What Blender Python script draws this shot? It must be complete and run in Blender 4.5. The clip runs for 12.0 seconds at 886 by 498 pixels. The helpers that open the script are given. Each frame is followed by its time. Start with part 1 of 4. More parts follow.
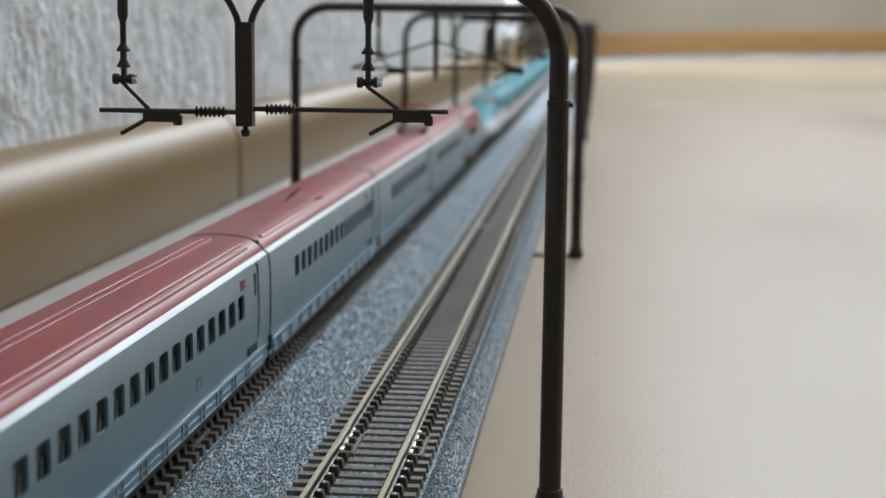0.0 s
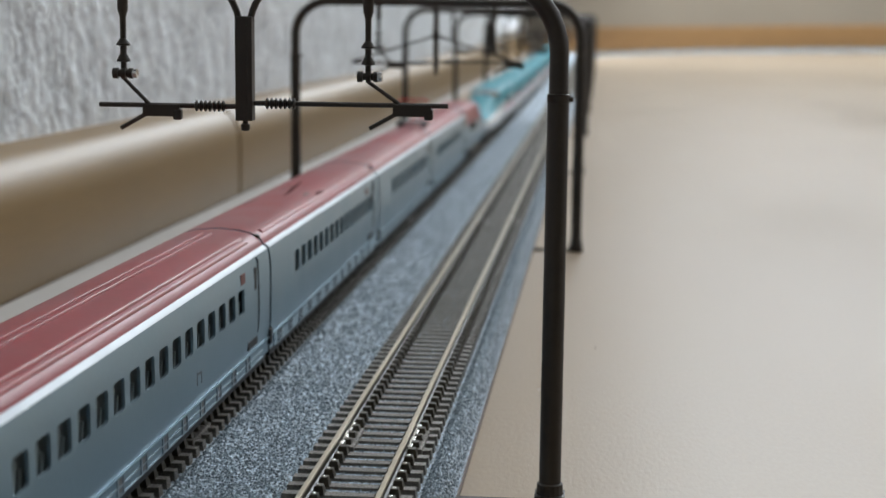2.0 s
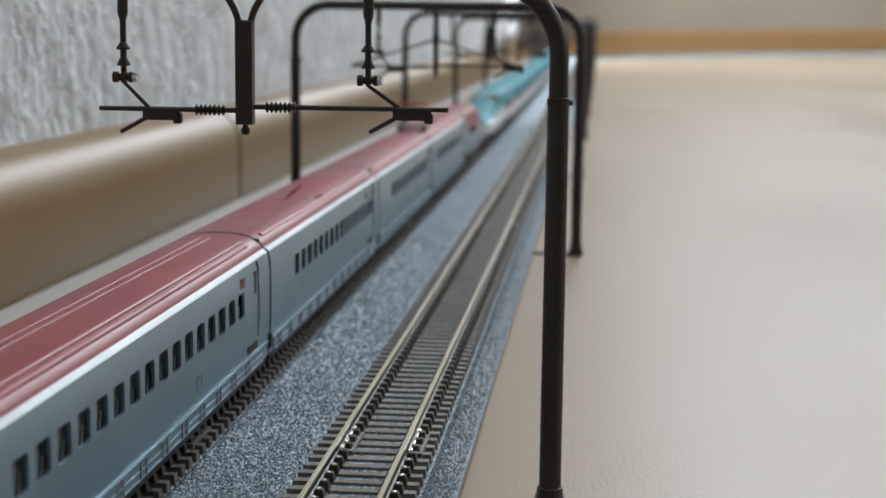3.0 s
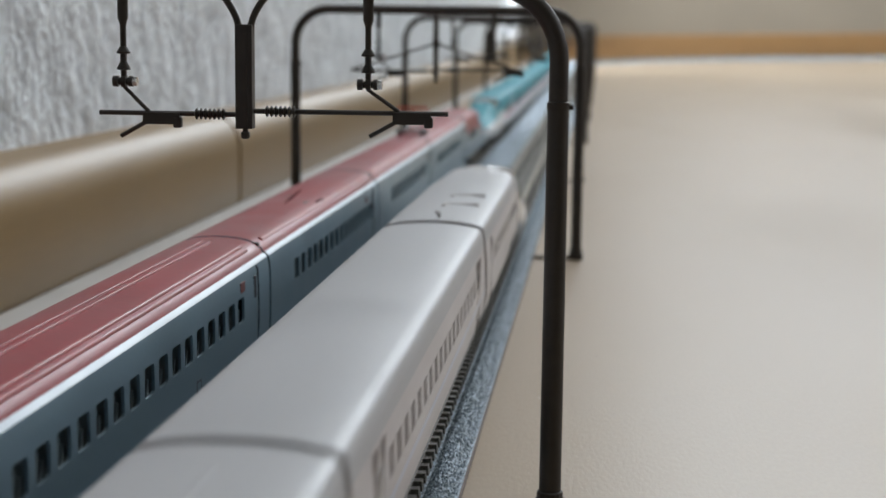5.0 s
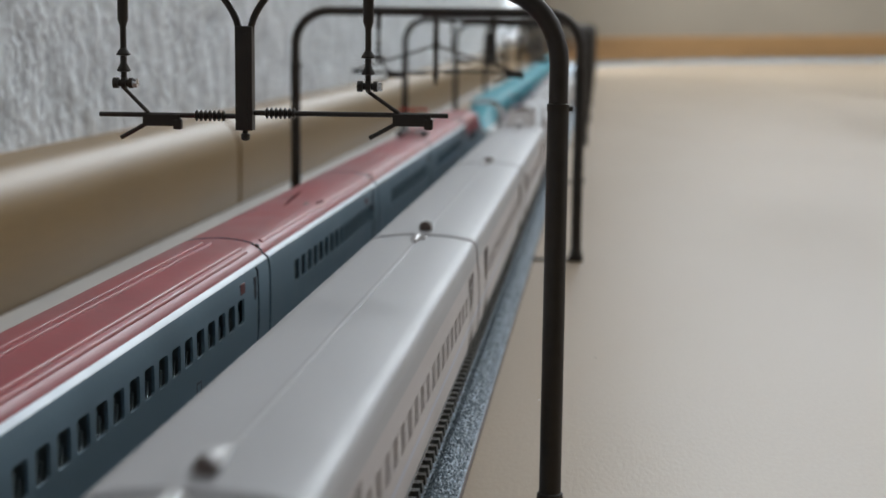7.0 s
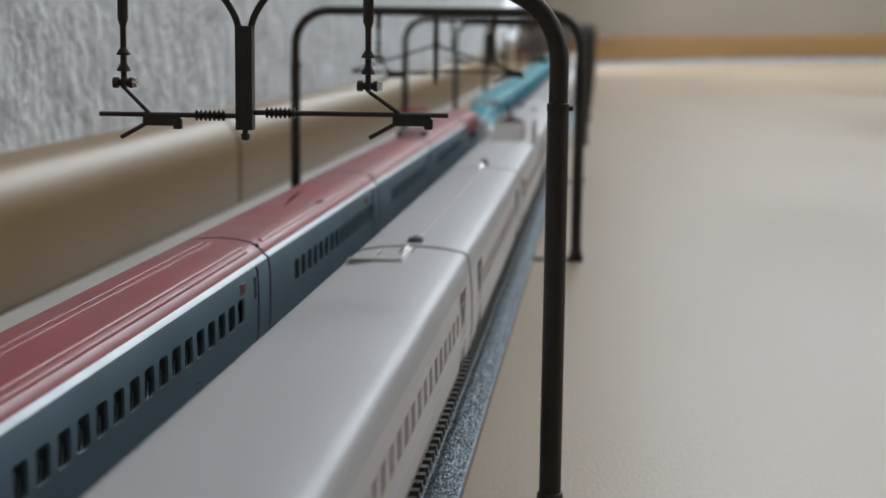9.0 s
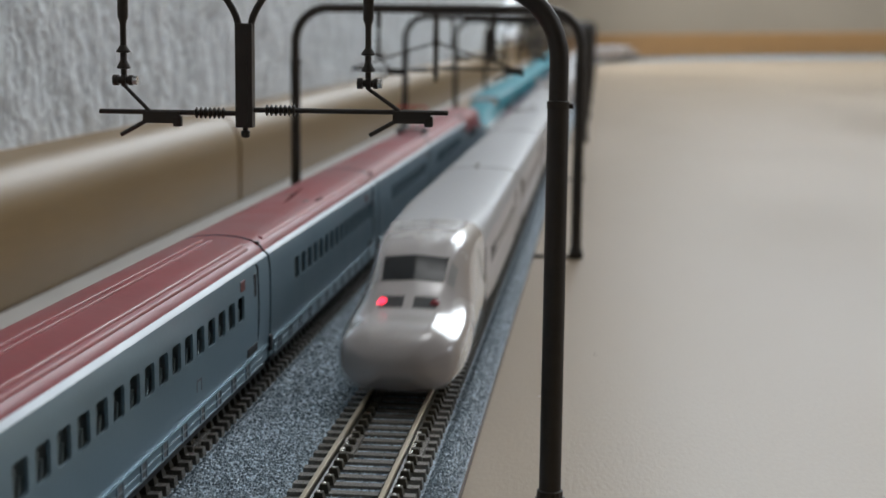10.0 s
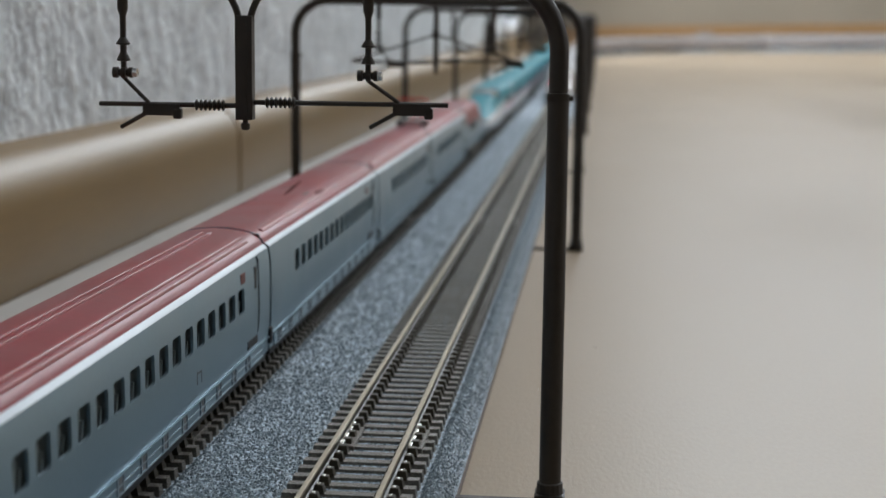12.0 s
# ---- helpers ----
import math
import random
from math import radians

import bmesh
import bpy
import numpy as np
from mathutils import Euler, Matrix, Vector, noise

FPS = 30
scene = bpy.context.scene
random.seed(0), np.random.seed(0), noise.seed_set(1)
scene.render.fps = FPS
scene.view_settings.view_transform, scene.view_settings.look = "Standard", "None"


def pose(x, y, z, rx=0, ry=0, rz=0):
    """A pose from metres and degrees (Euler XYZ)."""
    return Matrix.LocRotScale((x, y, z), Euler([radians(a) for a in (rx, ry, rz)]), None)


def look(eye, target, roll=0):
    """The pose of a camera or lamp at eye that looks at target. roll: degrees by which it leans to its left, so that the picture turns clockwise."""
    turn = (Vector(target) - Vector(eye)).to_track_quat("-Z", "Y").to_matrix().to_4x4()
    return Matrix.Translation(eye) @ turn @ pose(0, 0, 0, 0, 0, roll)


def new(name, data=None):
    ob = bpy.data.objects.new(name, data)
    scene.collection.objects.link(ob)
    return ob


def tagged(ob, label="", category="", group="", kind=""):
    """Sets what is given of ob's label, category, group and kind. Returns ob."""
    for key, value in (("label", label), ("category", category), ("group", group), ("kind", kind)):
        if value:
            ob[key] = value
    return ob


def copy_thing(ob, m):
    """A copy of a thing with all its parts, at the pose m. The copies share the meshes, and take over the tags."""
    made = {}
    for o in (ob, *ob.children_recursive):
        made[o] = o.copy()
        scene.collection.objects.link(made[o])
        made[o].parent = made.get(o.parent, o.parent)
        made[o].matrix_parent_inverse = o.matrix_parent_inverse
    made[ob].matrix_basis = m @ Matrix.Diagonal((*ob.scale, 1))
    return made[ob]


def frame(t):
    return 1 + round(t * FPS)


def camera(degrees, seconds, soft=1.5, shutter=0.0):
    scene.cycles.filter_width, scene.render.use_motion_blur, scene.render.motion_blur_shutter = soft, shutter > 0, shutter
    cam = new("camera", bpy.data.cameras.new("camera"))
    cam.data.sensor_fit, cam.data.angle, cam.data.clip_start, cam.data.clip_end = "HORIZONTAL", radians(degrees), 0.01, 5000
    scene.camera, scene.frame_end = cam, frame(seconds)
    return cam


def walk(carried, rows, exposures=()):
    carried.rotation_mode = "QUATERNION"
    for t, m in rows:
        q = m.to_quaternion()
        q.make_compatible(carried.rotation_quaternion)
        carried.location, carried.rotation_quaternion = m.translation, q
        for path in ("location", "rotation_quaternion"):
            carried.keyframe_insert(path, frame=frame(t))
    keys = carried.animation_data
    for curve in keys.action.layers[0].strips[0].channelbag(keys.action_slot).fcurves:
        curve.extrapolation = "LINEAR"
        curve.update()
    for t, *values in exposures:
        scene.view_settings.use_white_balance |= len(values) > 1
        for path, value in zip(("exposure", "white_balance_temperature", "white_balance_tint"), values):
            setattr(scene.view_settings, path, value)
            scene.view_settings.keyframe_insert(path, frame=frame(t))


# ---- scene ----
# A model railway of 9 mm gauge on a room floor. Sizes in mm are turned into metres by MM.
MM = 0.001
RT = 7.5          # rail head above the floor, mm
HALF = 16.75      # half the distance between the two track centres, mm

# ---- camera ----
cam = camera(32.95, 12.0, soft=1.6, shutter=0.25)
cam.data.dof.use_dof = True
cam.data.dof.focus_distance = 0.205
cam.data.dof.aperture_fstop = 38.0
TILT = [(0, 0), (0.5, -3), (1, -8), (1.5, -10), (2, -10), (2.5, -7.5), (3, -3.3), (5, 4), (5.5, 5.7), (6, 7), (6.5, 7.7),
        (7, 7), (9, 6.5), (9.5, 4.5), (10, 2), (10.5, -1.5), (11, -4), (11.5, -9), (12, -11.5)]
walk(cam, [(t, pose(0.04801, 0, 0.06616, 90 - 8.328 + 0.02158 * d, 0, 5.865) @ pose(0, 0, 0, 0, 0, ROLL)) for ROLL in (0.63,) for t, d in TILT],
     exposures=[(0, 0.02), (2, -0.03), (4.8, -0.06), (5.6, -0.19), (7, -0.24), (10, -0.33), (12, -0.28)])

# ---- light ----
world = bpy.data.worlds.new("world")
scene.world = world
world.use_nodes = True
nt = world.node_tree
sky = nt.nodes.new("ShaderNodeTexSky")
sky.sky_type, sky.sun_disc, sky.sun_elevation, sky.sun_rotation = "NISHITA", False, radians(40), radians(60)
nt.links.new(sky.outputs[0], nt.nodes["Background"].inputs[0])
nt.nodes["Background"].inputs[1].default_value = 0.18


def area_lamp(name, m, sx, sy, watts, color):
    data = bpy.data.lights.new(name, "AREA")
    data.shape, data.size, data.size_y, data.energy, data.color = "RECTANGLE", sx, sy, watts, color
    ob = new(name, data)
    ob.matrix_world = m
    return ob


# daylight through the openings, and an added soft overhead fill without any fixture
area_lamp("overhead_fill", look((0.3, 0.85, 2.36), (0.3, 0.85, 0)), 0.8, 1.0, 15.3, (0.97, 0.99, 1.0))
area_lamp("window_light_west", look((-0.16, 2.505, 1.0), (1.0, 2.505, 0.95)), 0.4, 1.8, 18, (0.93, 0.97, 1.0))
area_lamp("window_light_north", look((0.76, 3.09, 1.32), (0.5, 0, 0.7)), 1.36, 0.95, 35, (0.89, 0.955, 1.0))
area_lamp("window_light_east", look((2.83, 1.0, 1.4), (0, 0.6, 0.9)), 1.1, 1.0, 12, (0.90, 0.95, 1.0))


# ---- materials ----
def mat(name, color, rough=0.5, metal=0.0, vary=0.12, scale=300.0, bump=0.0, fine=None, stretch=(1, 1, 1), coat=0.0, coat_rough=0.1, random_tone=0.0, spec=0.5):
    """Plain surface with tone that varies at two scales, in metres of the object."""
    m = bpy.data.materials.new(name)
    m.use_nodes = True
    n, l = m.node_tree.nodes, m.node_tree.links
    b = n["Principled BSDF"]
    b.inputs["Metallic"].default_value = metal
    b.inputs["Coat Weight"].default_value = coat
    b.inputs["Coat Roughness"].default_value = coat_rough
    b.inputs["Specular IOR Level"].default_value = spec
    co, mp = n.new("ShaderNodeTexCoord"), n.new("ShaderNodeMapping")
    mp.inputs["Scale"].default_value = stretch
    l.new(co.outputs["Object"], mp.inputs["Vector"])
    a, c = n.new("ShaderNodeTexNoise"), n.new("ShaderNodeTexNoise")
    a.inputs["Scale"].default_value, a.inputs["Detail"].default_value = scale, 4
    c.inputs["Scale"].default_value, c.inputs["Detail"].default_value = fine or scale * 9, 3
    l.new(mp.outputs[0], a.inputs["Vector"]), l.new(mp.outputs[0], c.inputs["Vector"])
    mx = n.new("ShaderNodeMath")
    mx.operation = "MULTIPLY_ADD"
    mx.inputs[1].default_value = 0.45
    l.new(c.outputs[0], mx.inputs[0]), l.new(a.outputs[0], mx.inputs[2])
    ramp = n.new("ShaderNodeMapRange")
    ramp.inputs["From Min"].default_value, ramp.inputs["From Max"].default_value = 0.45, 1.0
    ramp.inputs["To Min"].default_value, ramp.inputs["To Max"].default_value = 1 - vary, 1 + vary
    l.new(mx.outputs[0], ramp.inputs["Value"])
    value = ramp.outputs[0]
    if random_tone:
        info, add = n.new("ShaderNodeObjectInfo"), n.new("ShaderNodeMath")
        add.operation = "MULTIPLY_ADD"
        add.inputs[1].default_value = random_tone
        l.new(info.outputs["Random"], add.inputs[0]), l.new(value, add.inputs[2])
        value = add.outputs[0]
    vm = n.new("ShaderNodeVectorMath")
    vm.operation = "SCALE"
    vm.inputs[0].default_value = color
    l.new(value, vm.inputs["Scale"])
    l.new(vm.outputs[0], b.inputs["Base Color"])
    rr = n.new("ShaderNodeMapRange")
    rr.inputs["From Min"].default_value, rr.inputs["From Max"].default_value = 0.3, 0.7
    rr.inputs["To Min"].default_value, rr.inputs["To Max"].default_value = max(rough - 0.06, 0.02), min(rough + 0.06, 1)
    l.new(a.outputs[0], rr.inputs["Value"]), l.new(rr.outputs[0], b.inputs["Roughness"])
    if bump:
        bp = n.new("ShaderNodeBump")
        bp.inputs["Strength"].default_value, bp.inputs["Distance"].default_value = 0.8, bump
        l.new(mx.outputs[0], bp.inputs["Height"]), l.new(bp.outputs[0], b.inputs["Normal"])
    return m


def speckle_mat(name, dark, light, scale, bump):
    """Granular ballast: every grain with its own tone, and relief."""
    m = bpy.data.materials.new(name)
    m.use_nodes = True
    n, l = m.node_tree.nodes, m.node_tree.links
    b = n["Principled BSDF"]
    b.inputs["Roughness"].default_value = 0.6
    b.inputs["Specular IOR Level"].default_value = 0.45
    co, v = n.new("ShaderNodeTexCoord"), n.new("ShaderNodeTexVoronoi")
    v.inputs["Scale"].default_value = scale
    l.new(co.outputs["Object"], v.inputs["Vector"])
    big = n.new("ShaderNodeTexNoise")
    big.inputs["Scale"].default_value = 60
    l.new(co.outputs["Object"], big.inputs["Vector"])
    sep = n.new("ShaderNodeSeparateColor")
    l.new(v.outputs["Color"], sep.inputs[0])
    ma = n.new("ShaderNodeMath")
    ma.operation = "MULTIPLY_ADD"
    ma.inputs[1].default_value = 0.5
    l.new(big.outputs[0], ma.inputs[0]), l.new(sep.outputs[0], ma.inputs[2])
    cr = n.new("ShaderNodeValToRGB")
    cr.color_ramp.elements[0].position, cr.color_ramp.elements[0].color = 0.15, (*dark, 1)
    cr.color_ramp.elements[1].position, cr.color_ramp.elements[1].color = 1.0, (*light, 1)
    mid = cr.color_ramp.elements.new(0.62)
    mid.color = (*[(d * 0.62 + g * 0.38) for d, g in zip(dark, light)], 1)
    l.new(ma.outputs[0], cr.inputs[0]), l.new(cr.outputs[0], b.inputs["Base Color"])
    bp = n.new("ShaderNodeBump")
    bp.invert = True
    bp.inputs["Distance"].default_value = bump
    l.new(v.outputs["Distance"], bp.inputs["Height"]), l.new(bp.outputs[0], b.inputs["Normal"])
    return m


def glow_mat(name, color, strength):
    m = bpy.data.materials.new(name)
    m.use_nodes = True
    b = m.node_tree.nodes["Principled BSDF"]
    b.inputs["Base Color"].default_value = (*color, 1)
    b.inputs["Emission Color"].default_value = (*color, 1)
    b.inputs["Emission Strength"].default_value = strength
    return m


def pane_mat(name, tint, gloss):
    """Thin tinted pane: mostly clear, with a mirror sheen."""
    m = bpy.data.materials.new(name)
    m.use_nodes = True
    n, l = m.node_tree.nodes, m.node_tree.links
    clear, shine, mix = n.new("ShaderNodeBsdfTransparent"), n.new("ShaderNodeBsdfGlossy"), n.new("ShaderNodeMixShader")
    clear.inputs[0].default_value = (*tint, 1)
    shine.inputs["Roughness"].default_value = 0.08
    mix.inputs[0].default_value = gloss
    l.new(clear.outputs[0], mix.inputs[1]), l.new(shine.outputs[0], mix.inputs[2])
    l.new(mix.outputs[0], n["Material Output"].inputs["Surface"])
    return m


CLEAR = pane_mat("tinted_pane", (0.84, 0.88, 0.89), 0.05)
FLOOR = mat("beige_floor", (0.38, 0.303, 0.221), 0.35, vary=0.08, scale=9, fine=1500, bump=0.00013, stretch=(1, 0.35, 1), spec=0.11)
WALLPAPER = mat("grey_wallpaper", (0.79, 0.825, 0.85), 0.85, vary=0.28, scale=120, fine=430, bump=0.008, stretch=(1, 1, 0.62))
PLASTER = mat("cream_wall", (0.355, 0.31, 0.25), 0.85, vary=0.08, scale=6, fine=200, bump=0.0002)
CEILING = mat("white_ceiling", (0.62, 0.62, 0.61), 0.9, vary=0.03, scale=8)
SKIRTING = mat("tan_baseboard", (0.25, 0.153, 0.05), 0.55, vary=0.14, scale=20, fine=700, stretch=(1, 0.1, 1), coat=0.95, coat_rough=0.46, spec=0.1)
EDGE_STRIP = mat("pale_edge_strip", (0.52, 0.51, 0.49), 0.5, vary=0.06, scale=40)
BED_BOARD = mat("brown_bed_board", (0.12, 0.085, 0.07), 0.6, vary=0.15, scale=60)
WOOD = mat("orange_wood", (0.37, 0.215, 0.095), 0.4, vary=0.2, scale=14, fine=160, stretch=(0.2, 1, 1))
WINDOW_FRAME = mat("white_window_frame", (0.8, 0.8, 0.8), 0.4, vary=0.03)
BALLAST = speckle_mat("grey_ballast", (0.15, 0.19, 0.235), (0.70, 0.84, 0.96), 2900, 0.0003)
TIE = mat("brown_sleeper", (0.15, 0.138, 0.12), 0.36, vary=0.5, scale=1300, fine=5200, bump=0.00035, random_tone=0.25)
CHAIR = mat("dark_rail_chair", (0.045, 0.038, 0.024), 0.42, vary=0.2, scale=900)
RAIL = mat("nickel_silver_rail", (0.50, 0.435, 0.33), 0.42, metal=0.7, vary=0.15, scale=500)
JOINER = mat("bright_joiner", (0.85, 0.84, 0.80), 0.25, metal=0.9, vary=0.1)
POLE = mat("dark_brown_plastic", (0.027, 0.021, 0.016), 0.46, vary=0.25, scale=500)
CHROME = mat("silver_metal", (0.6, 0.6, 0.6), 0.25, metal=0.9, vary=0.1)
RED_ROOF = mat("crimson_roof", (0.29, 0.040, 0.046), 0.36, vary=0.16, scale=45, fine=900, spec=0.27)
DARK_RED = mat("dark_crimson_scuff", (0.07, 0.010, 0.012), 0.9, vary=0.4, scale=300, spec=0.03)
# Paler than the roof: the ridges' highlight is mixed into this red.
RED_HIGHLIT = mat("crimson_ridge_highlit", (0.36, 0.08, 0.078), 0.44, vary=0.2, scale=120, coat=0.1, coat_rough=0.3)
CAB_GLASS = mat("pale_cab_glass", (0.33, 0.33, 0.33), 0.1, vary=0.15, scale=200, coat=1.0, coat_rough=0.04)
NOSE_WHITE = mat("glossy_white_nose", (0.42, 0.385, 0.375), 0.24, vary=0.04, scale=60, coat=0.8, coat_rough=0.08)
SILVER = mat("silver_grey_side", (0.245, 0.35, 0.412), 0.34, metal=0.5, vary=0.07, scale=80, fine=1200)
WHITE_STRIPE = mat("white_shoulder", (0.58, 0.66, 0.73), 0.4, vary=0.03)
WHITE_CAR = mat("white_car_side", (0.51, 0.475, 0.475), 0.36, vary=0.04, scale=60, fine=900)
ROOF_GREY = mat("pale_grey_roof", (0.435, 0.44, 0.455), 0.43, vary=0.06, scale=50, fine=900, spec=0.42)
SCREEN = mat("dark_windscreen", (0.016, 0.018, 0.02), 0.16, vary=0.2, scale=400, spec=0.2)
GLASS = mat("dark_window", (0.025, 0.032, 0.036), 0.12, vary=0.2, scale=400)
WHITE_GLASS = mat("grey_window", (0.11, 0.105, 0.10), 0.2, vary=0.2, scale=400)
BLACK = mat("black_rubber", (0.018, 0.018, 0.02), 0.6, vary=0.2)
UNDER = mat("grey_underframe", (0.16, 0.17, 0.18), 0.55, vary=0.2)
SEAT = mat("pale_seat", (0.46, 0.48, 0.48), 0.7, vary=0.1)
TEAL = mat("teal_paint", (0.008, 0.26, 0.33), 0.5, vary=0.06, spec=0.25)
WHITE_PAINT = mat("white_paint", (0.80, 0.82, 0.83), 0.28, vary=0.04)
PINK = mat("pink_stripe", (0.6, 0.08, 0.25), 0.35, vary=0.05)
RED_PAINT = mat("red_insulator", (0.50, 0.05, 0.04), 0.4, vary=0.1)
ORANGE = mat("maroon_panel", (0.15, 0.045, 0.04), 0.5, vary=0.1)
COVER = mat("grey_cover", (0.40, 0.37, 0.36), 0.34, vary=0.05)
BROWN = mat("brown_connector", (0.13, 0.10, 0.09), 0.5, vary=0.2)
GEAR = mat("grey_brown_gear", (0.20, 0.17, 0.155), 0.35, metal=0.4, vary=0.3, scale=700)
SKIRT_LINE = mat("pale_skirt_line", (0.29, 0.36, 0.405), 0.4, metal=0.4, vary=0.08)
RED_LAMP = glow_mat("red_tail_lamp", (1.0, 0.03, 0.07), 4.0)
RED_DIM = mat("red_lens", (0.30, 0.02, 0.03), 0.3, vary=0.1)
LILAC = mat("pale_blue_line", (0.50, 0.52, 0.60), 0.35, vary=0.05)


# ---- mesh helpers (all in mm) ----
def mesh_of(name, bm, material, smooth=None):
    bm.normal_update()
    bmesh.ops.recalc_face_normals(bm, faces=bm.faces)
    bmesh.ops.scale(bm, vec=(MM, MM, MM), verts=bm.verts)
    me = bpy.data.meshes.new(name)
    bm.to_mesh(me)
    bm.free()
    me.materials.append(material)
    if smooth:
        me.polygons.foreach_set("use_smooth", [True] * len(me.polygons))
        me.set_sharp_from_angle(angle=radians(smooth))
    return me


def part(name, bm, material, parent=None, label="", smooth=None):
    me = bm if isinstance(bm, bpy.types.Mesh) else mesh_of(name, bm, material, smooth)
    ob = new(name, me)
    ob.parent = parent
    return tagged(ob, label) if label else ob


def thing(name, label, category, group="", m=None, kind=""):
    ob = new(name)
    ob.empty_display_size = 0.01
    if m:
        ob.matrix_world = m
    return tagged(ob, label, category, group, kind)


def box(x0, x1, y0, y1, z0, z1, bevel=0.0, bm=None):
    bm2 = bmesh.new()
    bmesh.ops.create_cube(bm2, size=1, matrix=Matrix.LocRotScale(((x0 + x1) / 2, (y0 + y1) / 2, (z0 + z1) / 2), None, (x1 - x0, y1 - y0, z1 - z0)))
    if bevel:
        bmesh.ops.bevel(bm2, geom=bm2.edges[:], offset=bevel, segments=2, affect="EDGES", profile=0.6)
    if bm is None:
        return bm2
    return join(bm, bm2)


def join(bm, other):
    me = bpy.data.meshes.new("joined")
    other.to_mesh(me)
    other.free()
    bm.from_mesh(me)
    bpy.data.meshes.remove(me)
    return bm


def tube(points, radii, sides=12, bm=None):
    """A round bar along points with a radius at each, closed at both ends."""
    bm2 = bmesh.new()
    rings = []
    pts = [Vector(p) for p in points]
    side = None
    for i, p in enumerate(pts):
        way = (pts[min(i + 1, len(pts) - 1)] - pts[max(i - 1, 0)]).normalized()
        if side is None:
            side = way.orthogonal().normalized()
        side = (side - way * side.dot(way)).normalized()
        other = way.cross(side)
        r = radii[i] if isinstance(radii, (list, tuple)) else radii
        rings.append([bm2.verts.new(p + r * (math.cos(a) * side + math.sin(a) * other)) for a in [k * math.tau / sides for k in range(sides)]])
    for a, b in zip(rings, rings[1:]):
        for k in range(sides):
            bm2.faces.new((a[k], a[(k + 1) % sides], b[(k + 1) % sides], b[k]))
    bm2.faces.new(rings[0]), bm2.faces.new(rings[-1])
    return bm2 if bm is None else join(bm, bm2)


def sweep(profile, path, closed=True, bm=None):
    """A profile of (x, z) carried along a path of (x, y, heading in radians)."""
    bm2 = bmesh.new()
    rings = []
    for px, py, a in path:
        c, s = math.cos(a), math.sin(a)
        rings.append([bm2.verts.new((px + c * u, py - s * u, w)) for u, w in profile])
    n = len(profile)
    for a, b in zip(rings, rings[1:]):
        for k in range(n if closed else n - 1):
            bm2.faces.new((a[k], a[(k + 1) % n], b[(k + 1) % n], b[k]))
    if closed:
        bm2.faces.new(rings[0]), bm2.faces.new(rings[-1])
    return bm2 if bm is None else join(bm, bm2)


# ---- the line of the tracks: straight, a quarter turn of 381 mm, straight ----
BEND, RADIUS, BACK, RUN = 2485.0, 381.0, -4700.0, 2290.0


def line(s, off):
    """Point and heading at s mm along the near track; off: mm to the right of that track."""
    if s <= BEND:
        return HALF + off, s, 0.0
    a = (s - BEND) / RADIUS
    if a < math.pi / 2:
        r = RADIUS - off
        return HALF + RADIUS - r * math.cos(a), BEND + r * math.sin(a), a
    return HALF + RADIUS + (s - BEND - RADIUS * math.pi / 2), BEND + RADIUS - off, math.pi / 2


def path_rows(off):
    end = BEND + RADIUS * math.pi / 2
    marks = [BACK, 0.0] + list(np.linspace(800, BEND, 18)) + list(np.linspace(BEND, end, 40))[1:] + list(np.linspace(end, end + RUN, 12))[1:]
    return [line(s, off) for s in marks]


def rise(x, y):
    """The old floor is not level: it climbs a little towards the far wall, in mm."""
    q = min(max((y - 850.0) / 2210.0, 0.0), 1.1)
    return q * q * (2 - q) * (16.0 + 0.020 * min(max(x, -100.0), 700.0))


def lay(ob):
    """Let a long piece of the setting follow the floor."""
    for v in ob.data.vertices:
        v.co.z += rise(v.co.x / MM, v.co.y / MM) * MM
    ob.data.update()
    return ob


def stand(ob):
    """Set a still thing on the floor where it stands, leaning with its slope."""
    here = ob.matrix_basis.copy()
    x, y = here.translation.x / MM, here.translation.y / MM
    slope = (rise(x, y + 150) - rise(x, y)) / 150
    at = Matrix.Translation(here.translation)
    ob.matrix_basis = Matrix.Translation((0, 0, rise(x, y) * MM)) @ at @ Matrix.Rotation(math.atan(slope), 4, "X") @ at.inverted() @ here
    return ob


# ---- the room ----
room_x0, room_x1, room_y0, room_y1, room_h = -104.0, 2800.0, -4800.0, 3060.0, 2400.0
slab_bm = bmesh.new()
bmesh.ops.create_grid(slab_bm, x_segments=30, y_segments=120, size=0.5, matrix=Matrix.LocRotScale(((room_x0 + room_x1) / 2, (room_y0 + room_y1) / 2, 0), None, (room_x1 - room_x0 + 200, room_y1 - room_y0 + 200, 1)))
skin = bmesh.ops.extrude_face_region(slab_bm, geom=slab_bm.faces[:])
bmesh.ops.translate(slab_bm, vec=(0, 0, -40), verts=[e for e in skin["geom"] if isinstance(e, bmesh.types.BMVert)])
floor = lay(tagged(part("floor", slab_bm, FLOOR, smooth=40), "beige smooth laminate floor with a soft sheen", "floor", kind="structure"))
tagged(part("ceiling", box(room_x0 - 100, room_x1 + 100, room_y0 - 100, room_y1 + 100, room_h, room_h + 40), CEILING), "plain white ceiling", "ceiling", kind="structure")
ww = bmesh.new()
box(room_x0 - 100, room_x0, room_y0 - 100, 2290, 0, room_h, bm=ww)
box(room_x0 - 100, room_x0, 2720, room_y1 + 100, 0, room_h, bm=ww)
box(room_x0 - 100, room_x0, 2290, 2720, 0, 52, bm=ww)
box(room_x0 - 100, room_x0, 2290, 2720, 1900, room_h, bm=ww)
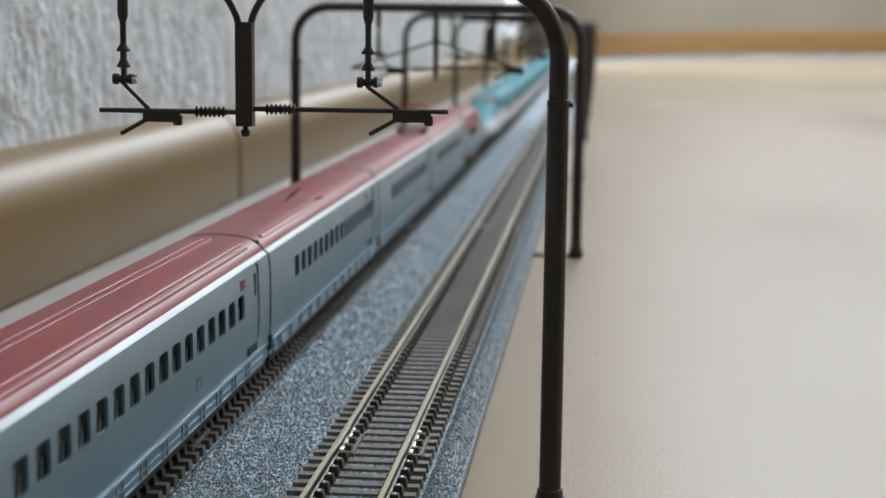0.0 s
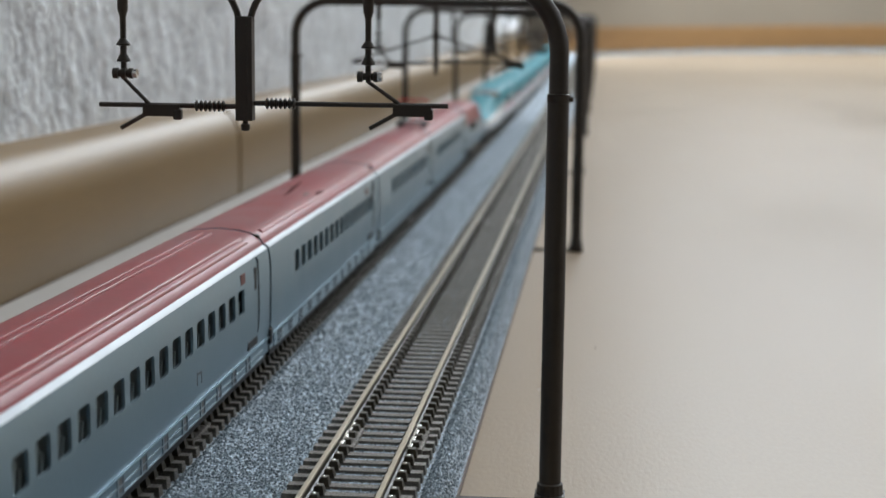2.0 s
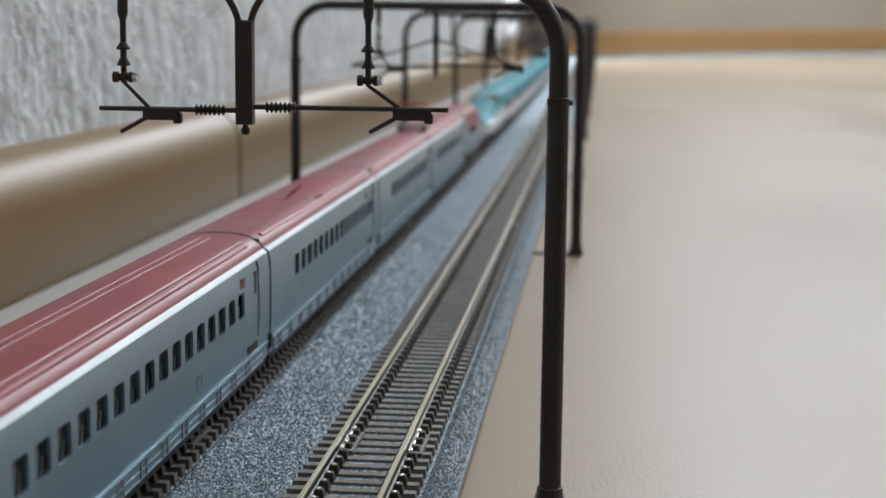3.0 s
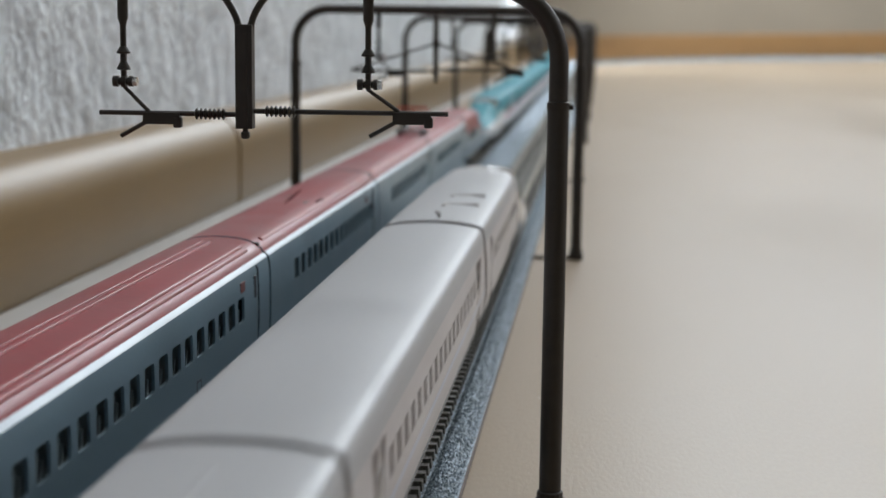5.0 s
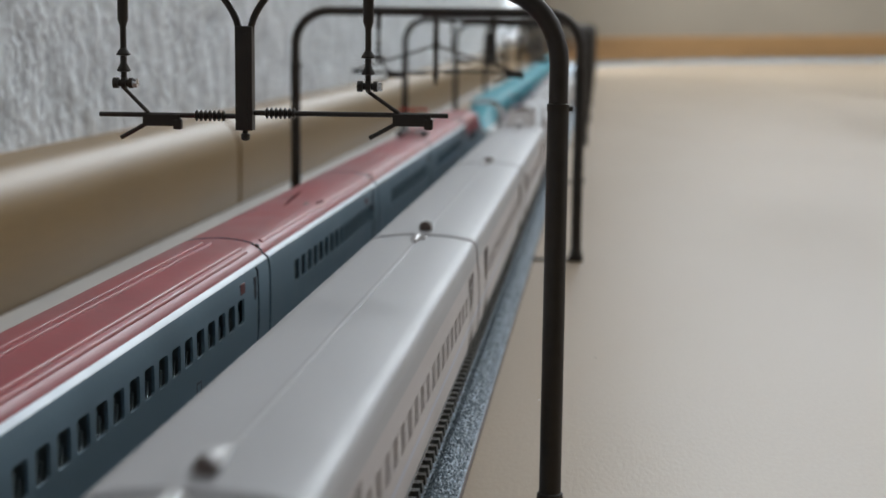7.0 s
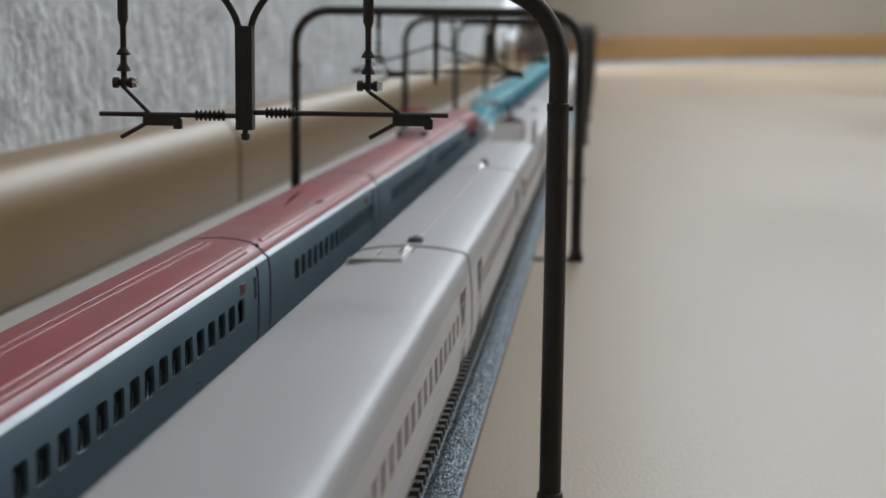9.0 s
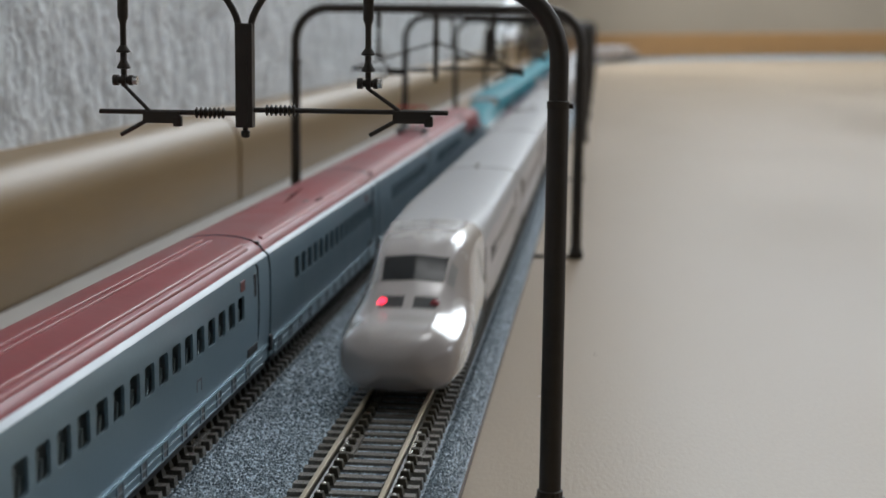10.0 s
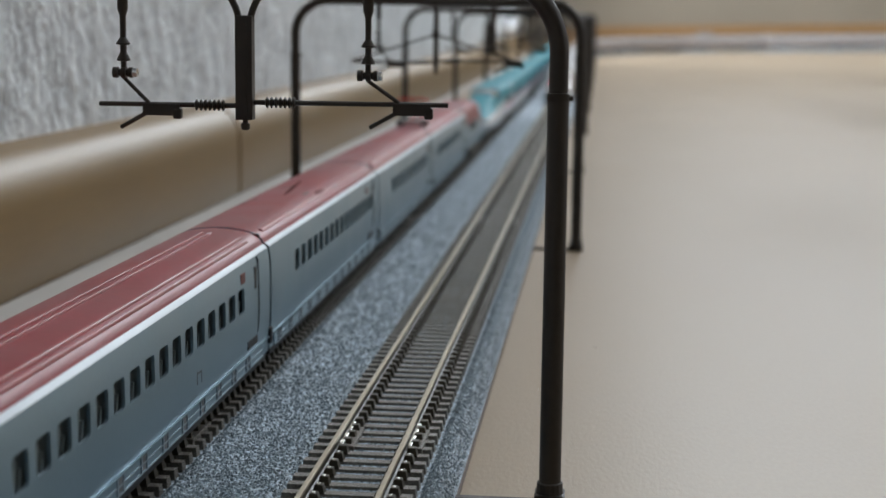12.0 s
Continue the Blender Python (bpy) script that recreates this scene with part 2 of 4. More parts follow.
tagged(part("wall_west", ww, WALLPAPER), "grey wall with crinkled fibrous wallpaper", "wall", kind="structure")
tagged(part("wall_south", box(room_x0, room_x1, room_y0 - 100, room_y0, 0, room_h), PLASTER), "plain cream wall", "wall", kind="structure")
# the far wall has a window above the height of the trains
wn = bmesh.new()
box(room_x0, room_x1, room_y1, room_y1 + 100, 0, 830, bm=wn)
box(room_x0, room_x1, room_y1, room_y1 + 100, 1800, room_h, bm=wn)
box(room_x0, 70, room_y1, room_y1 + 100, 830, 1800, bm=wn)
box(1460, room_x1, room_y1, room_y1 + 100, 830, 1800, bm=wn)
tagged(part("wall_north", wn, PLASTER), "cream painted wall with a window opening", "wall", kind="structure")
we = bmesh.new()
box(room_x1, room_x1 + 100, room_y0, 280, 0, room_h, bm=we)
box(room_x1, room_x1 + 100, 1720, room_y1, 0, room_h, bm=we)
box(room_x1, room_x1 + 100, 280, 1720, 0, 700, bm=we)
box(room_x1, room_x1 + 100, 280, 1720, 2100, room_h, bm=we)
tagged(part("wall_east", we, PLASTER), "plain cream wall with a wide window opening", "wall", kind="structure")
# skirting with a rounded top along the west wall, in two lengths
prof = [(-104, 0.2), (-89, 0.2), (-88.4, 1), (-88.2, 20.5)] + [(-98.2 + 10 * math.cos(a), 20.5 + 13.4 * math.sin(a)) for a in np.linspace(0.12, 1.42, 12)] + [(-104, 34.6)]
for y0, y1 in ((room_y0, 560), (563.6, room_y1 - 4)):
    run = [(0, y, 0) for y in [y0, *[q for q in range(800, 3000, 110) if y0 < q < y1], y1]]
    lay(tagged(part("baseboard", sweep(prof, run), SKIRTING, smooth=40), "tan baseboard with a glossy rounded top edge", "baseboard", kind="structure"))
# Added pale strip covering the floor at the baseboard's foot, lighter than the floor.
run = [(0, y, 0) for y in (room_y0, *range(800, 3000, 110), room_y1 - 4)]
lay(tagged(part("floor_edge_strip", sweep([(-88.1, 0.1), (-88.1, 0.55), (-80.2, 0.4), (-79.8, 0.1)], run), EDGE_STRIP), "pale strip added over the floor along the baseboard foot", "sealing strip", kind="structure"))
run = [(x, room_y1, math.pi / 2) for x in np.linspace(-60, room_x1, 24)]
lay(tagged(part("baseboard", sweep([(0, 0.2), (12, 0.2), (12, 43), (10, 45.5), (0, 46.5)], run), WOOD), "orange-brown wooden baseboard below the cream wall", "baseboard", kind="structure"))
window = thing("window_1", "narrow bright window with a white frame", "window", kind="structure", m=pose(0, 2.505, 0))
wf = bmesh.new()
for y0, y1, z0, z1 in ((-210, 210, 52, 66), (-210, 210, 1886, 1900), (-210, -192, 66, 1886), (192, 210, 66, 1886)):
    box(room_x0 - 70, room_x0 - 30, y0, y1, z0, z1, 1.0, wf)
part("window_frame", wf, WINDOW_FRAME, window)
part("window_sill", box(room_x0 - 40, room_x0 + 8, -208, 208, 53, 60, 1.5), WINDOW_FRAME, window)

# ---- roadbed and tracks ----
W2 = HALF + 12.8
LOW = RT - 3.35
MIDDLE = [(-4.0, LOW), (-3.5, RT - 2.4), (3.5, RT - 2.4), (4.0, LOW)]
BED = [(-W2, 0.6), (-W2 + 1.5, RT - 3.1), (-HALF - 10.2, RT - 2.6), (-HALF - 9.0, LOW)] + [(-HALF + u, w) for u, w in MIDDLE] + [(-HALF + 9.0, LOW), (-HALF + 10.6, RT - 1.9),
       (HALF - 10.4, RT - 2.7), (HALF - 9.0, LOW)] + [(HALF + u, w) for u, w in MIDDLE] + [(HALF + 9.0, LOW), (HALF + 10.2, RT - 2.5), (W2 - 1.5, RT - 3.1), (W2, 0.6)]
roadbed = lay(tagged(part("roadbed", sweep(BED, path_rows(-HALF)), BALLAST), "grey granular ballast bed carrying two model railway tracks", "roadbed", kind="structure"))
bed_board = lay(tagged(part("bed_board", sweep([(-W2 - 0.3, 0.1), (W2 + 0.3, 0.1), (W2 + 0.3, 0.65), (-W2 - 0.3, 0.65)], path_rows(-HALF)), BED_BOARD), "thin brown board under the ballast bed", "board", kind="structure"))

PITCH = 3.7
RAIL_PROFILE = [(-0.75, -2.0), (0.75, -2.0), (0.75, -1.7), (0.2, -1.45), (0.2, -0.75), (0.33, -0.5), (0.33, -0.08), (0.25, 0.0), (-0.25, 0.0), (-0.33, -0.08), (-0.33, -0.5), (-0.2, -0.75), (-0.2, -1.45), (-0.75, -1.7)]


def slab(me_v, me_f, x0, x1, y0, y1, z0, z1, taper=0.0):
    """A block without its underside, added to lists of corners and faces."""
    k = len(me_v)
    me_v += [(x0, y0, z0), (x1, y0, z0), (x1, y1, z0), (x0, y1, z0), (x0 + taper, y0 + taper, z1), (x1 - taper, y0 + taper, z1), (x1 - taper, y1 - taper, z1), (x0 + taper, y1 - taper, z1)]
    me_f += [(k + 4, k + 5, k + 6, k + 7), (k, k + 1, k + 5, k + 4), (k + 1, k + 2, k + 6, k + 5), (k + 2, k + 3, k + 7, k + 6), (k + 3, k, k + 4, k + 7)]


def raw_mesh(name, v, f, materials, index=None):
    me = bpy.data.meshes.new(name)
    me.from_pydata([tuple(c * MM for c in p) for p in v], [], f)
    for m in materials:
        me.materials.append(m)
    if index:
        me.polygons.foreach_set("material_index", index)
    me.update()
    return me


def sleeper_lists():
    v, f = [], []
    slab(v, f, -8.7, 8.7, -0.95, 0.95, RT - 3.5, RT - 2.0, 0.15)
    n = len(f)
    for x in (-4.95, 4.95):
        for d, w, h in ((-0.95, 0.35, 1.6), (1.25, 0.8, 0.85)):
            slab(v, f, x + d - w, x + d + w, -0.85, 0.85, RT - 2.05, RT - h, 0.28 if d > 0 else 0.1)
    return v, f, [0] * n + [1] * (len(f) - n)


tv, tf, ti = sleeper_lists()
SLEEPER = raw_mesh("sleeper", tv, tf, (TIE, CHAIR), ti)


def track(off, label):
    base = thing("railway_track", label, "railway track", group="two parallel tracks")
    for x in (-4.95, 4.95):
        rail = part("rail", sweep([(x + u, RT + w) for u, w in RAIL_PROFILE], path_rows(off)), RAIL, base, "nickel silver rail with a bright head and dark web")
        rail.data.materials.append(CHAIR)
        for face in rail.data.polygons:
            face.material_index = 0 if face.center.z > (RT - 0.45) * MM else 1
        lay(rail)
    # joiners where two lengths of track meet
    s = 211.5 - 248.0
    while s < 1500:
        for x in (-4.95, 4.95):
            bm = box(HALF + off + x + 0.4, HALF + off + x + 1.05, s - 6, s + 6, RT - 1.9, RT - 0.95, 0.12)
            lay(part("rail_joiner", bm, JOINER, base, "bright metal rail joiner"))
            lay(part("joiner_block", box(HALF + off + x + 0.8, HALF + off + x + 2.4, s - 5.2, s + 5.2, RT - 3.4, RT - 1.6, 0.15), TIE, base))
        s += 248
    # bright spikes on the chairs of the nearest length
    for x in (-4.95, 4.95):
        for k in range(11):
            part("spike", box(HALF + off + x + 0.95, HALF + off + x + 1.45, 163.6 + k * PITCH - 0.25, 163.6 + k * PITCH + 0.25, RT - 1.3, RT - 0.7, 0.15), JOINER, base, "bright metal spike")
    return base


near_track = track(0.0, "model railway track with nickel rails on brown sleepers")
far_track = track(-2 * HALF, "model railway track with nickel rails under the red-roofed train")
for base, off in ((near_track, 0.0), (far_track, -2 * HALF)):
    rest_v, rest_f, rest_i = [], [], []
    count, s = 0, 60.0
    end = BEND + RADIUS * math.pi / 2 + 900
    while s < end:
        x, y, a = line(s, off)
        if count < 300:
            ob = new("sleeper", SLEEPER)
            ob.parent = base
            ob.matrix_local = Matrix.LocRotScale((x * MM, y * MM, rise(x, y) * MM), Euler((0, 0, -a + random.uniform(-0.006, 0.006))), None)
        else:
            k = len(rest_v)
            c, sn = math.cos(a), math.sin(a)
            rest_v += [(x + c * u + sn * w, y - sn * u + c * w, z) for u, w, z in tv]
            rest_f += [tuple(q + k for q in face) for face in tf]
            rest_i += ti
        count += 1
        s += PITCH
    ob = new("sleeper_row", raw_mesh("sleeper_row", rest_v, rest_f, (TIE, CHAIR), rest_i))
    ob.parent = base
    lay(tagged(ob, "row of distant brown sleepers", kind="stuff"))

# loose grains that roughen the ballast where it is close
rng = np.random.default_rng(4)


def bed_height(x):
    return np.interp(x, [u for u, _ in BED], [w for _, w in BED])


gx = np.concatenate([rng.uniform(-HALF + 9.0, HALF - 9.2, 46000), rng.uniform(HALF + 9.2, W2 - 0.2, 24000), rng.uniform(HALF - 3.5, HALF + 3.5, 6000), rng.uniform(-HALF + 5, -HALF + 9, 2500)])
gy = 130 + 1000 * rng.random(len(gx)) ** 2.7
gr = rng.uniform(0.13, 0.27, len(gx))
OCT = np.array([(1, 0, 0), (-1, 0, 0), (0, 1, 0), (0, -1, 0), (0, 0, 1), (0, 0, -0.6)])
turn = rng.uniform(0, math.tau, len(gx))
co, si = np.cos(turn)[:, None], np.sin(turn)[:, None]
stretch = rng.uniform(0.6, 1.3, (len(gx), 3))
px_, py_, pz_ = [OCT[None, :, k] * (gr[:, None] * stretch[:, k:k + 1]) for k in range(3)]
gv = np.stack([gx[:, None] + px_ * co - py_ * si, gy[:, None] + px_ * si + py_ * co, bed_height(gx)[:, None] + 0.05 + pz_], 2).reshape(-1, 3)
faces = np.array([(0, 2, 4), (2, 1, 4), (1, 3, 4), (3, 0, 4)])
gf = (faces[None] + 6 * np.arange(len(gx))[:, None, None]).reshape(-1, 3)
gme = bpy.data.meshes.new("ballast_grains")
gme.from_pydata((gv * MM).tolist(), [], gf.tolist())


def grain_material():
    m = bpy.data.materials.new("mixed_ballast_grains")
    m.use_nodes = True
    n, l = m.node_tree.nodes, m.node_tree.links
    g, cr = n.new("ShaderNodeNewGeometry"), n.new("ShaderNodeValToRGB")
    cr.color_ramp.elements[0].color, cr.color_ramp.elements[1].color = (0.09, 0.122, 0.145, 1), (0.55, 0.67, 0.75, 1)
    e = cr.color_ramp.elements.new(0.6)
    e.color = (0.27, 0.345, 0.41, 1)
    l.new(g.outputs["Random Per Island"], cr.inputs[0]), l.new(cr.outputs[0], n["Principled BSDF"].inputs["Base Color"])
    n["Principled BSDF"].inputs["Roughness"].default_value = 0.5
    return m


gme.materials.append(grain_material())
grains = new("ballast_grains", gme)
tagged(grains, "fine blue-grey model ballast grains on the roadbed", "ballast", kind="stuff")


# ---- catenary arches ----
def arch(y, shift, braced, off, half_span):
    a = thing("catenary_arch", "dark brown plastic catenary arch over both tracks with " + ("braced arms" if braced else "insulators"), "catenary arch", "catenary arches over the tracks", pose(off * MM, y * MM, 0))
    X, TOP, R = half_span, RT + 65, 10.0
    for sx in (-1, 1):
        pole = part("pole", tube([(sx * X, 0, 2.0), (sx * X, 0, RT + 42), (sx * X, 0, RT + 42.1), (sx * X, 0, RT + 49)], [1.52, 1.47, 1.46, 1.44], 16), POLE, a, smooth=40)
        for z in (RT + 48.4,):
            part("collar", tube([(sx * X, 0, z), (sx * X, 0, z + 0.25), (sx * X, 0, z + 1.1), (sx * X, 0, z + 1.3)], [1.4, 1.53, 1.53, 1.2], 16), POLE, pole, smooth=40)
        part("rivet", tube([(sx * X, 0, RT + 48.9), (sx * X + 2.0, 0, RT + 48.9)], 0.36, 8), POLE, pole)
        foot = box(sx * X - 2.1, sx * X + 2.1, -2.1, 2.1, 0.05, 1.9, 0.3)
        tube([(sx * X, 0, 1.8), (sx * X, 0, 2.3), (sx * X, 0, 3.3), (sx * X, 0, 3.6)], [1.95, 1.85, 1.8, 1.35], 16, foot)
        part("pole_base", foot, POLE, a)
        part("base_arm", box(min(sx * 29.2, sx * 41), max(sx * 29.2, sx * 41), -1.0, 0.7, 0.05, 0.8, 0.2), POLE, a)
    curve = [(-X, 0, RT + 49.5), (-X, 0, TOP - R)]
    curve += [(-X + R - R * math.cos(t), 0, TOP - R + R * math.sin(t)) for t in np.linspace(0.15, math.pi / 2, 9)]
    curve += [(-x, y_, z) for x, y_, z in reversed(curve)]
    beam = part("beam", tube(curve, 1.3, 14), POLE, a, smooth=50)
    part("beam_joint", tube([(-24, 0, TOP), (-22.5, 0, TOP)], 1.25, 14), POLE, beam, smooth=40)
    part("beam_joint", tube([(22.5, 0, TOP), (24, 0, TOP)], 1.25, 14), POLE, beam, smooth=40)
    sx = shift
    w = 0.7 if braced else 1.2
    stem = box(sx - w, sx + w, -0.9, 0.9, RT + 45.3, RT + (64 if braced else 59.4), 0.15)
    box(sx + w * 0.45, sx + w * 1.02, -1.15, 0.2, RT + 45.4, RT + 59.3, 0.1, stem)
    tube([(sx, 0, RT + 45.5), (sx, 0, RT + 44.9), (sx, 0, RT + 44.8), (sx, 0, RT + 44.1), (sx, 0, RT + 43.9)], [0.35, 0.4, 0.62, 0.62, 0.4], 10, stem)
    stem = part("stem", stem, POLE, a)
    if not braced:
        for d in (-1, 1):
            part("bracket", tube([(sx + d * (0.75 + 4.4 * q ** 1.9), 0, RT + 58.2 + 7.2 * q) for q in np.linspace(0, 1, 8)], 0.48, 8), POLE, stem, smooth=50)
    for d, x_end, z in ((-1, -25.0 if braced else sx - 20.45, RT + 47.2), (1, 25.0 if braced else sx + 27.85, RT + 47.7)):
        arm = part("contact_arm", tube([(sx, 0, z), (x_end, 0, z)], [0.36, 0.33], 10), POLE, a, smooth=40)
        ribs = []
        rr = []
        for i in range(7):
            c = sx + d * (2.8 + 0.62 * i)
            ribs += [(c, 0, z), (c + d * 0.2, 0, z), (c + d * 0.3, 0, z), (c + d * 0.5, 0, z)]
            rr += [0.42, 0.78, 0.78, 0.42]
        part("ribbed_insulator", tube(ribs, rr, 12), POLE, arm, smooth=30)
        b0 = sx - 14.3 if d < 0 else sx + 20.35
        clamp = box(b0, b0 + 5.2, -0.5, 0.5, z - 1.5, z + 0.15, 0.12)
        box(b0 + 4.25, b0 + 5.45, -0.58, 0.58, z - 1.95, z - 0.45, 0.3, clamp)
        part("wire_clamp", clamp, POLE, arm)
        part("steady_arm", tube([(b0 + 0.4, 0, z - 1.2), (b0 - 3.2, 0, z - 3.2)], 0.3, 8), POLE, arm)
        xd = sx - 16.95 if d < 0 else sx + 16.95
        drop = tube([(xd, 0, TOP), (xd, 0, RT + 60.1), (xd, 0, RT + 59.2), (xd, 0, RT + 56.3), (xd, 0, RT + 55.5), (xd, 0, RT + 55.3), (xd, 0, RT + 55.2), (xd, 0, RT + 54.2), (xd, 0, RT + 53.3), (xd, 0, RT + 53.1), (xd, 0, RT + 53.0), (xd, 0, RT + 51.2)],
                    [0.72, 0.72, 0.42, 0.42, 0.95, 0.95, 0.45, 0.45, 0.92, 0.92, 0.4, 0.4], 12)
        drop = part("dropper", drop, POLE, a, "dropper rod with disc insulators", smooth=30)
        part("pulley", tube([(xd + q, 0, RT + 51.5) for q in (-1.5, -1.45, -0.75, -0.7, -0.3, -0.25, 0.35, 0.4, 0.7, 0.75, 1.3)], [0.5, 0.75, 0.75, 0.5, 0.5, 0.85, 0.85, 0.5, 0.5, 0.72, 0.72], 14), POLE, drop, smooth=30)
        part("bolt", tube([(xd + 1.25, 0, RT + 51.5), (xd + 1.9, 0, RT + 51.5)], 0.62, 10), CHROME, drop)
        part("link", tube([(xd, 0, RT + 50.8), (b0 + 0.8, 0, z + 0.2)], [0.26, 0.3], 8), POLE, drop)
    if braced:
        for x_end, z in ((-25.0, RT + 47.4), (25.0, RT + 47.2)):
            part("brace", tube([(sx, 0, RT + 55.3), (x_end, 0, z)], 0.3, 8), POLE, a)
        part("clamp", box(sx - 1.0, sx + 1.0, -1, 1, RT + 54.2, RT + 56.4, 0.2), POLE, a)
    return a


for i, (y, shift, braced) in enumerate(((201.3, -0.02, False), (440, -0.2, True), (676, -1.5, False), (915, 0.4, True), (1155, -1, False), (1400, 0, True), (1645, -1, False), (1890, 0, True), (2135, 0, False), (2380, 0, True))):
    stand(arch(y, shift, braced, 0.3 if i else 0.0, (42.6, 42.0, 39.8)[min(i, 2)]))


# ---- coaches ----
def coach_body(length, profile, band, windows, y_marks=(), roundness=0.5, depth=0.7):
    """The side skin of a coach along y, 0 to length, from a right-hand profile of (x, z) upwards. band: the profile edge with the
    windows, as its index; windows: (y0, y1) pairs. The left side mirrors it. Openings are rounded and have a reveal."""
    bm = bmesh.new()
    ys = sorted({0.0, length, *[c for w in windows for c in w], *y_marks})
    for sx in (1, -1):
        for y0, y1 in zip(ys, ys[1:]):
            hole = any(abs(y0 - a) < 1e-6 for a, _ in windows)
            for k, ((xa, za), (xb, zb)) in enumerate(zip(profile, profile[1:])):
                if not (hole and k == band):
                    bm.faces.new([bm.verts.new((sx * x, y, z)) for x, y, z in ((xa, y0, za), (xa, y1, za), (xb, y1, zb), (xb, y0, zb))])
                    continue
                r, n = roundness, 4
                w, h = y1 - y0, zb - za
                inner, outer = [], []
                for cx_, cz_, a0 in ((w - r - 0.05, h - r - 0.05, 0), (r + 0.05, h - r - 0.05, 90), (r + 0.05, r + 0.05, 180), (w - r - 0.05, r + 0.05, 270)):
                    for i in range(n):
                        t = radians(a0 + 90 * i / (n - 1))
                        u, v = cx_ + r * math.cos(t), cz_ + r * math.sin(t)
                        inner.append((u, v))
                        first = i < n / 2
                        right, top = cx_ > w / 2, cz_ > h / 2
                        uu, vv = (w if right else 0), (h if top else 0)
                        along_u = first if a0 in (0, 180) else not first
                        outer.append((uu, v) if along_u and 0 < i < n - 1 else ((uu, vv) if 0 < i < n - 1 else ((uu, v) if along_u else (u, vv))))
                def at(u, v, inset=0.0):
                    q = v / h
                    return bm.verts.new((sx * (xa + (xb - xa) * q - inset), y0 + u, za + v))
                vi, vo, vd = [at(*p) for p in inner], [at(*p) for p in outer], [at(*p, depth) for p in inner]
                m = len(vi)
                for i in range(m):
                    j = (i + 1) % m
                    bm.faces.new((vo[i], vo[j], vi[j], vi[i]))
                    bm.faces.new((vi[i], vi[j], vd[j], vd[i]))
    bmesh.ops.remove_doubles(bm, verts=bm.verts, dist=0.002)
    return bm


def strip(profile, y0, y1, y_cuts=()):
    """A skin across the whole coach from a right-hand profile running up to the middle line."""
    full = profile + [(-x, z) for x, z in reversed(profile) if x > 1e-6]
    bm = bmesh.new()
    ys = [y0, *y_cuts, y1]
    rows = [[bm.verts.new((x, y, z)) for x, z in full] for y in ys]
    for a, b in zip(rows, rows[1:]):
        for k in range(len(full) - 1):
            bm.faces.new((a[k], a[k + 1], b[k + 1], b[k]))
    return bm


def end_cap(profile, y):
    full = profile + [(-x, z) for x, z in reversed(profile) if x > 1e-6]
    bm = bmesh.new()
    bm.faces.new([bm.verts.new((x, y, z)) for x, z in full])
    return bm


def bogie(y, parent, bm_cache={}):
    if "frame" not in bm_cache:
        bm = box(-7.4, 7.4, -8.5, 8.5, 1.2, 4.6, 0.3)
        for x in (-7.4, 7.4):
            for q in (-6, 6):
                box(x - 0.5, x + 0.5, q - 1.6, q + 1.6, 0.7, 3.6, 0.3, bm)
        bm_cache["frame"] = mesh_of("bogie_frame", bm, BLACK)
        bm_cache["wheel"] = mesh_of("wheelset", tube([(-5.3, 0, 0), (-4.6, 0, 0), (-4.59, 0, 0), (4.59, 0, 0), (4.6, 0, 0), (5.3, 0, 0)], [2.8, 2.8, 0.6, 0.6, 2.8, 2.8], 14), UNDER)
    b = part("bogie", bm_cache["frame"], None, parent)
    b.location = (0, y * MM, RT * MM)
    for q in (-6, 6):
        w = part("wheelset", bm_cache["wheel"], None, b)
        w.location = (0, q * MM, 2.8 * MM)
    return b


def up(profile):
    return [(x, z + RT) for x, z in profile]


# red-roofed train: profile right side from the skirt to the middle of the roof
E_SIDE = up([(8.7, 2.2), (8.8, 4.7), (8.86, 4.9), (9.05, 7.5), (9.12, 12.45), (9.1, 16.55), (9.04, 17.9), (8.92, 19.2), (8.7, 20.2)])
E_STRIPE = up([(8.7, 20.2), (8.45, 20.5), (7.98, 20.85)])
E_ROOF = up([(7.98, 20.85), (7.85, 20.8), (7.45, 21.55), (6.8, 22.15), (5.6, 22.7), (3.8, 23.1), (1.9, 23.3), (0, 23.4)])
LEN_E = 128.0
E_PANE = mesh_of("pane", box(8.55, 8.7, -2.2, 2.2, RT + 12.4, RT + 16.6), CLEAR)
E_PANE_L = mesh_of("pane", box(-8.7, -8.55, -2.2, 2.2, RT + 12.4, RT + 16.6), CLEAR)


